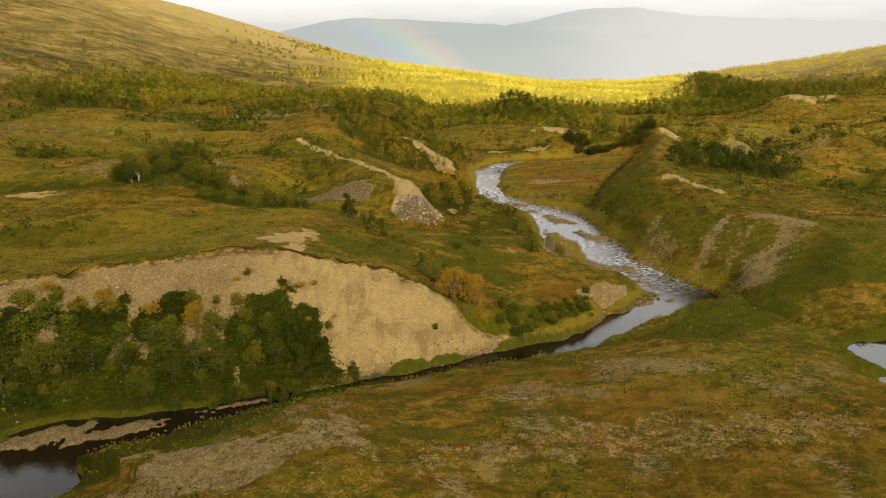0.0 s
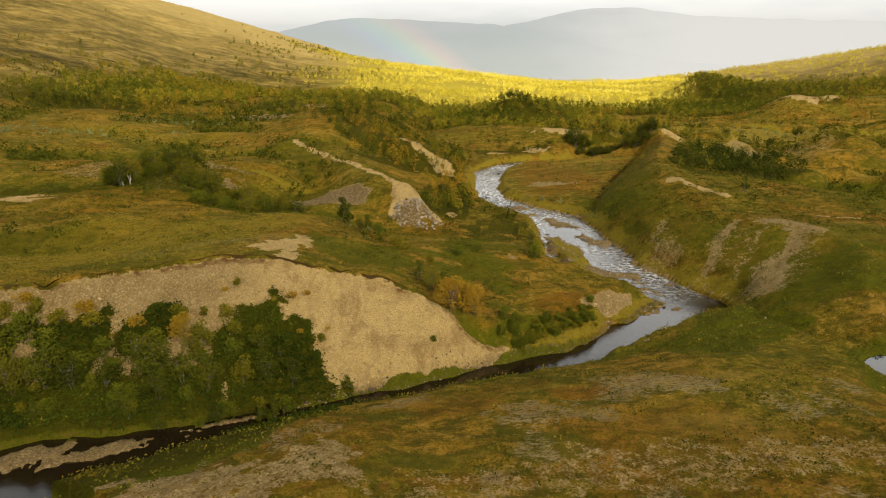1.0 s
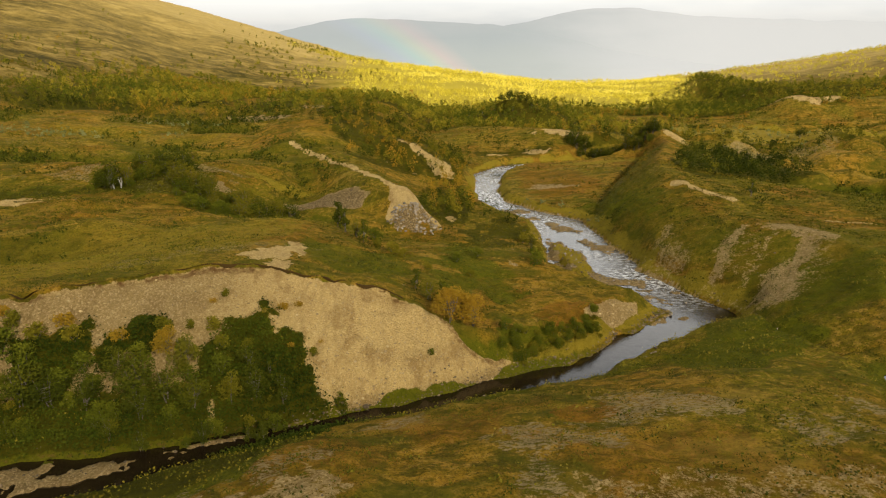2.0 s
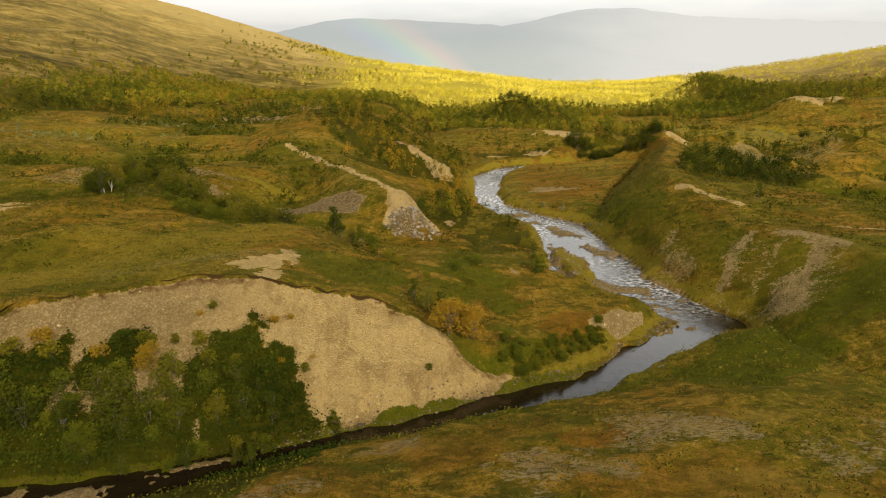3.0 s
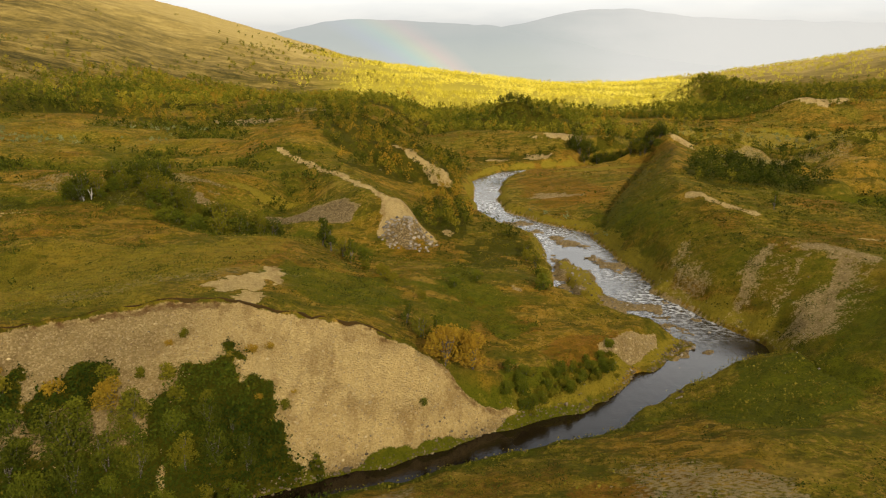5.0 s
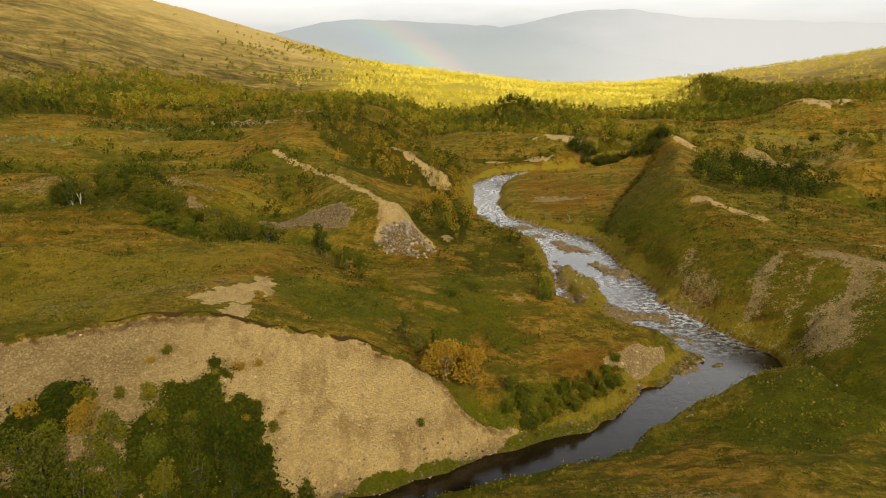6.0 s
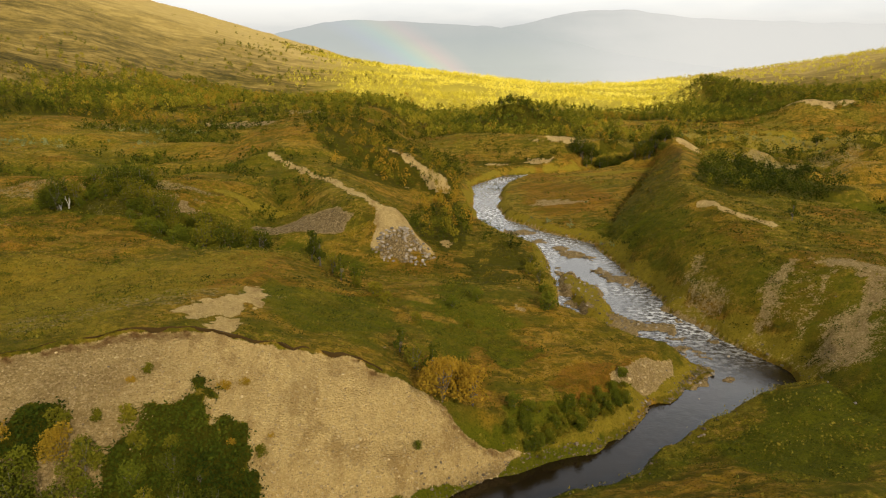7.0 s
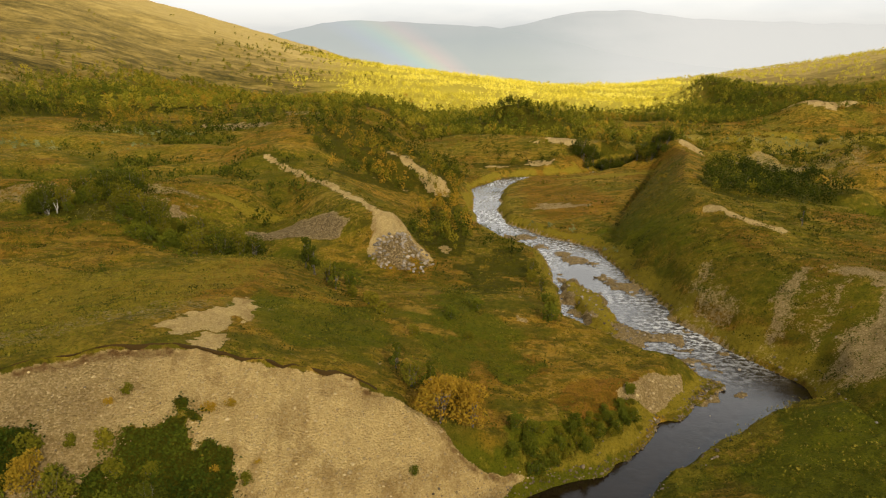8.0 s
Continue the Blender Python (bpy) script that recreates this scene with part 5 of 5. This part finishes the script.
# pale downy willows along wet ground
px, py = scatter(9000, -140, 130, 110, 260, lambda x, y: np.maximum.reduce([0.95 * blob(x, y, -112, 166, 22, 5, 8, 0.6), 0.9 * blob(x, y, -82, 190, 12, 4, 0, 0.6), 0.9 * (along(x, y, (11.5, 134), (17.5, 127.5), (23, 121), (24.2, 114))[0] < 1.3), 0.35 * blob(x, y, 112, 248, 40, 14, 0, 0.5), 0.12 * blob(x, y, 60, 230, 30, 8, 0, 0.5)]) * (bank(x, y) > 0.4), 171)
r3 = np.random.default_rng(172)
thicket("downy_willows", px, py, r3.uniform(0.35, 0.85, len(px)), np.clip(0.5 + 0.3 * r3.normal(size=len(px)), 0, 1), M_PALE_WILLOW, 16, 0.30, "pale grey-green downy willow scrub on wet ground", 173, (1.3, 1.3))


# ---- low growth ----
def tufts(name, x, y, scale, mat, leaves, size, label, seed, flat=0.3, tall=0.5):
    r = np.random.default_rng(seed)
    moulds = []
    for _ in range(12):
        p = r.normal(size=(leaves, 3)) * np.array((0.42, 0.42, 0.0)) + np.stack([0 * r.uniform(size=leaves), 0 * r.uniform(size=leaves), r.uniform(0.02, tall, leaves)], -1)
        p[:, 2] *= np.clip(1.2 - np.hypot(p[:, 0], p[:, 1]), 0.15, 1)
        moulds.append(leaf_quads(p, size, r, flat))
    moulds = np.stack(moulds)
    q = moulds[r.integers(0, 12, len(x))].reshape(len(x), -1, 3) * scale[:, None, None]
    turn = r.uniform(0, 6.283, len(x))
    c, s = np.cos(turn)[:, None], np.sin(turn)[:, None]
    z = on_ground(x, y)
    v = np.stack([q[..., 0] * c - q[..., 1] * s + x[:, None], q[..., 0] * s + q[..., 1] * c + y[:, None], q[..., 2] + z[:, None]], -1).reshape(-1, 3)
    tone = np.repeat(np.clip(0.5 + 0.35 * bumps(x, y, 4.0, seed, 3) + 0.12 * r.normal(size=len(x)), 0, 1), q.shape[1])
    return tagged(new(name, quick_mesh(name, v, np.arange(len(v)).reshape(-1, 4), mat, False, tone=tone)), label, "undergrowth", kind="stuff")


def open_heath(x, y):
    c, g = covers(x, y)
    return (1 - c[:, 0]) * (1 - c[:, 3]) * step(0.6, 1.5, bank(x, y)) * (pond_edge(x, y) > 0.6), c, g


def heath_density(x, y):
    o, c, g = open_heath(x, y)
    return o * np.clip(0.32 + 0.45 * bumps(x, y, 5, 121, 3) + 0.4 * c[:, 1] - 0.25 * c[:, 2] + 0.3 * g[:, 0], 0.04, 1) * in_view(x, y, 0.78)


hx, hy = scatter(56000, -85, 85, 24, 132, heath_density, 122)
tufts("heath_shrubs", hx, hy, np.random.default_rng(123).uniform(0.35, 1.0, len(hx)) * (0.75 + 0.4 * step(60, 110, hy)), M_SHRUB, 8, 0.145, "low dwarf birch and heather over the moor", 124, 0.45, 0.32)


ux, uy = scatter(34000, -190, 230, 126, 340, lambda x, y: in_view(x, y, 0.78) * (1 - covers(x, y)[0][:, 0]) * step(1, 2.5, bank(x, y)) * np.clip(0.18 + 0.35 * bumps(x, y, 9, 131, 3) + 0.5 * covers(x, y)[0][:, 1], 0.02, 1), 132)
tufts("moor_shrubs", ux, uy, np.random.default_rng(133).uniform(0.6, 1.7, len(ux)) * (0.8 + 0.6 * step(150, 300, uy)), M_SHRUB, 7, 0.22, "dwarf birch and willow scrub on the wider moor", 134, 0.4, 0.5)


def mat_density(x, y):
    c, g = covers(x, y)
    s = scarp_fraction(x, y)
    return g[:, 2] * (1 - c[:, 0]) * step(-0.9, -0.7, s) * step(1.0, 0.95, s)


mx, my = scatter(26000, -50, 0, 44, 62, mat_density, 125)
tufts("creeping_shrubs", mx, my, np.random.default_rng(126).uniform(0.4, 0.95, len(mx)), M_MAT, 9, 0.15, "dark green creeping juniper covering the lower scarp", 127, 0.4, 0.4)


def grass_density(x, y):
    c, g = covers(x, y)
    return (1 - c[:, 0]) * np.clip(0.04 + 0.9 * c[:, 2] + 0.25 * c[:, 1], 0, 1) * step(0.25, 0.5, bank(x, y)) * in_view(x, y, 0.78)


gx2, gy2 = scatter(46000, -80, 80, 24, 125, grass_density, 128)
tufts("grass", gx2, gy2, np.random.default_rng(129).uniform(0.4, 0.9, len(gx2)), M_GRASS, 7, 0.13, "yellowing grass and sedge tufts", 130, -0.3, 0.35)

# ---- stones ----
def stone_mould(seed):
    bm = bmesh.new()
    bmesh.ops.create_icosphere(bm, subdivisions=1, radius=0.5)
    r = random.Random(seed)
    k = Vector((r.uniform(0.8, 1.2), r.uniform(0.6, 0.95), r.uniform(0.45, 0.75)))
    for v in bm.verts:
        v.co = Vector((v.co.x * k.x, v.co.y * k.y, v.co.z * k.z)) * r.uniform(0.78, 1.18)
    me = bpy.data.meshes.new("stone")
    bm.to_mesh(me)
    bm.free()
    return me


STONE_MOULDS = [stone_mould(k) for k in range(8)]


def loose_stones(name, x, y, size, mat, label, seed):
    """Stones beyond counting, joined."""
    r = np.random.default_rng(seed)
    vs = [np.array([v.co for v in me.vertices]) for me in STONE_MOULDS]
    f = np.array([p.vertices for p in STONE_MOULDS[0].polygons])
    v = np.stack(vs)[r.integers(0, 8, len(x))] * size[:, None, None]
    turn = r.uniform(0, 6.283, len(x))
    c, s = np.cos(turn)[:, None], np.sin(turn)[:, None]
    z = on_ground(x, y)
    w = np.stack([v[..., 0] * c - v[..., 1] * s + x[:, None], v[..., 0] * s + v[..., 1] * c + y[:, None], v[..., 2] + (z + 0.1 * size)[:, None]], -1)
    faces = (f[None] + (np.arange(len(x)) * v.shape[1])[:, None, None]).reshape(-1, 3)
    return tagged(new(name, quick_mesh(name, w.reshape(-1, 3), faces, mat)), label, "gravel", kind="stuff")


def scarp_stones(x, y):
    c, g = covers(x, y)
    s = scarp_fraction(x, y)
    return c[:, 0] * (s > 0.02) * (s < 0.97) * (0.35 + 0.65 * step(0.7, 0.1, s))


sx1, sy1 = scatter(34000, -48, 5, 44, 64, scarp_stones, 141)
loose_stones("scarp_gravel", sx1, sy1, np.random.default_rng(142).gamma(1.6, 0.034, len(sx1)) + 0.05, M_STONE, "pale gravel and cobbles lying on the bare scarp", 143)


def shore_stones(x, y):
    d = bank(x, y)
    h = height(x, y)
    return ((h > -0.05) & (d < 1.3)) * (0.35 + 0.65 * (d < 0.4)) * step(46, 52, y) + ((h > -0.02) & (d < 0.3)) * 0.5


sx2, sy2 = scatter(30000, -38, 34, 38, 135, shore_stones, 144)
loose_stones("shore_gravel", sx2, sy2, np.random.default_rng(145).gamma(2.2, 0.045, len(sx2)) + 0.05, M_SHORE, "grey and brown stones along the river's shallows", 146)


def far_margin(x, y):
    d = bank(x, y)
    beyond = y > curve(x, (-24, 43.9), (-4, 53.1), (5, 57.3), (11.5, 60.3), (18, 66.2), (23, 71), (27, 76.5), (40, 90))
    return beyond * step(-0.7, -0.2, d) * step(0.35, 0.0, d - 0.25 * bumps(x, y, 4, 160, 2))


sx4, sy4 = scatter(42000, -16, 26, 46, 80, far_margin, 161)
loose_stones("bank_gravel", sx4, sy4, np.random.default_rng(162).gamma(2.0, 0.045, len(sx4)) + 0.06, M_SHORE, "brown stones strewn along the river's edge", 163)


def stony_ground(x, y):
    c, g = covers(x, y)
    return g[:, 3] * c[:, 0] * (bank(x, y) > 0.3) * 0.8


sx3, sy3 = scatter(12000, -26, 48, 25, 118, stony_ground, 147)
loose_stones("moor_gravel", sx3, sy3, np.random.default_rng(148).gamma(2.0, 0.03, len(sx3)) + 0.04, M_MOORSTONE, "weathered grey stones on worn ground", 149)

# the larger stones, one by one
PALE_MOULDS = [me.copy() for me in STONE_MOULDS]
for me, pale_me in zip(STONE_MOULDS, PALE_MOULDS):
    me.materials.append(M_GREYSTONE)
    pale_me.materials.append(M_STONE)


def boulders(count, x0, x1, y0, y1, size, density, seed, moulds=STONE_MOULDS):
    x, y = scatter(4000, x0, x1, y0, y1, density, seed)
    x, y = x[:count], y[:count]
    r = np.random.default_rng(seed + 1)
    for px, py, pz in zip(x, y, on_ground(x, y)):
        k = size * r.uniform(0.55, 1.25)
        ob = new("stone", moulds[int(r.integers(0, 8))])
        ob.matrix_basis = pose(px, py, pz + 0.12 * k, r.uniform(-20, 20), r.uniform(-20, 20), r.uniform(0, 360)) @ Matrix.Scale(k, 4)
        ob.parent = ground


boulders(130, -13, -2, 97, 108, 0.55, lambda x, y: blob(x, y, -8.0, 101.6, 4.2, 2.6, 20, 0.2), 151)
boulders(16, 26, 40, 62, 96, 0.22, lambda x, y: 0.5 * step(0.4, 1.2, bank(x, y)) * step(12, 4, bank(x, y)), 153)
boulders(110, 8, 30, 66, 128, 0.40, lambda x, y: ((bank(x, y) < 0.2) & (height(x, y) > -0.12)) * 1.0, 155)
boulders(90, -14, 4, 50, 60, 0.24, scarp_stones, 157, PALE_MOULDS)
boulders(35, 12, 20, 67, 75, 0.34, lambda x, y: covers(x, y)[0][:, 0] * (bank(x, y) > 0.5), 159, PALE_MOULDS)
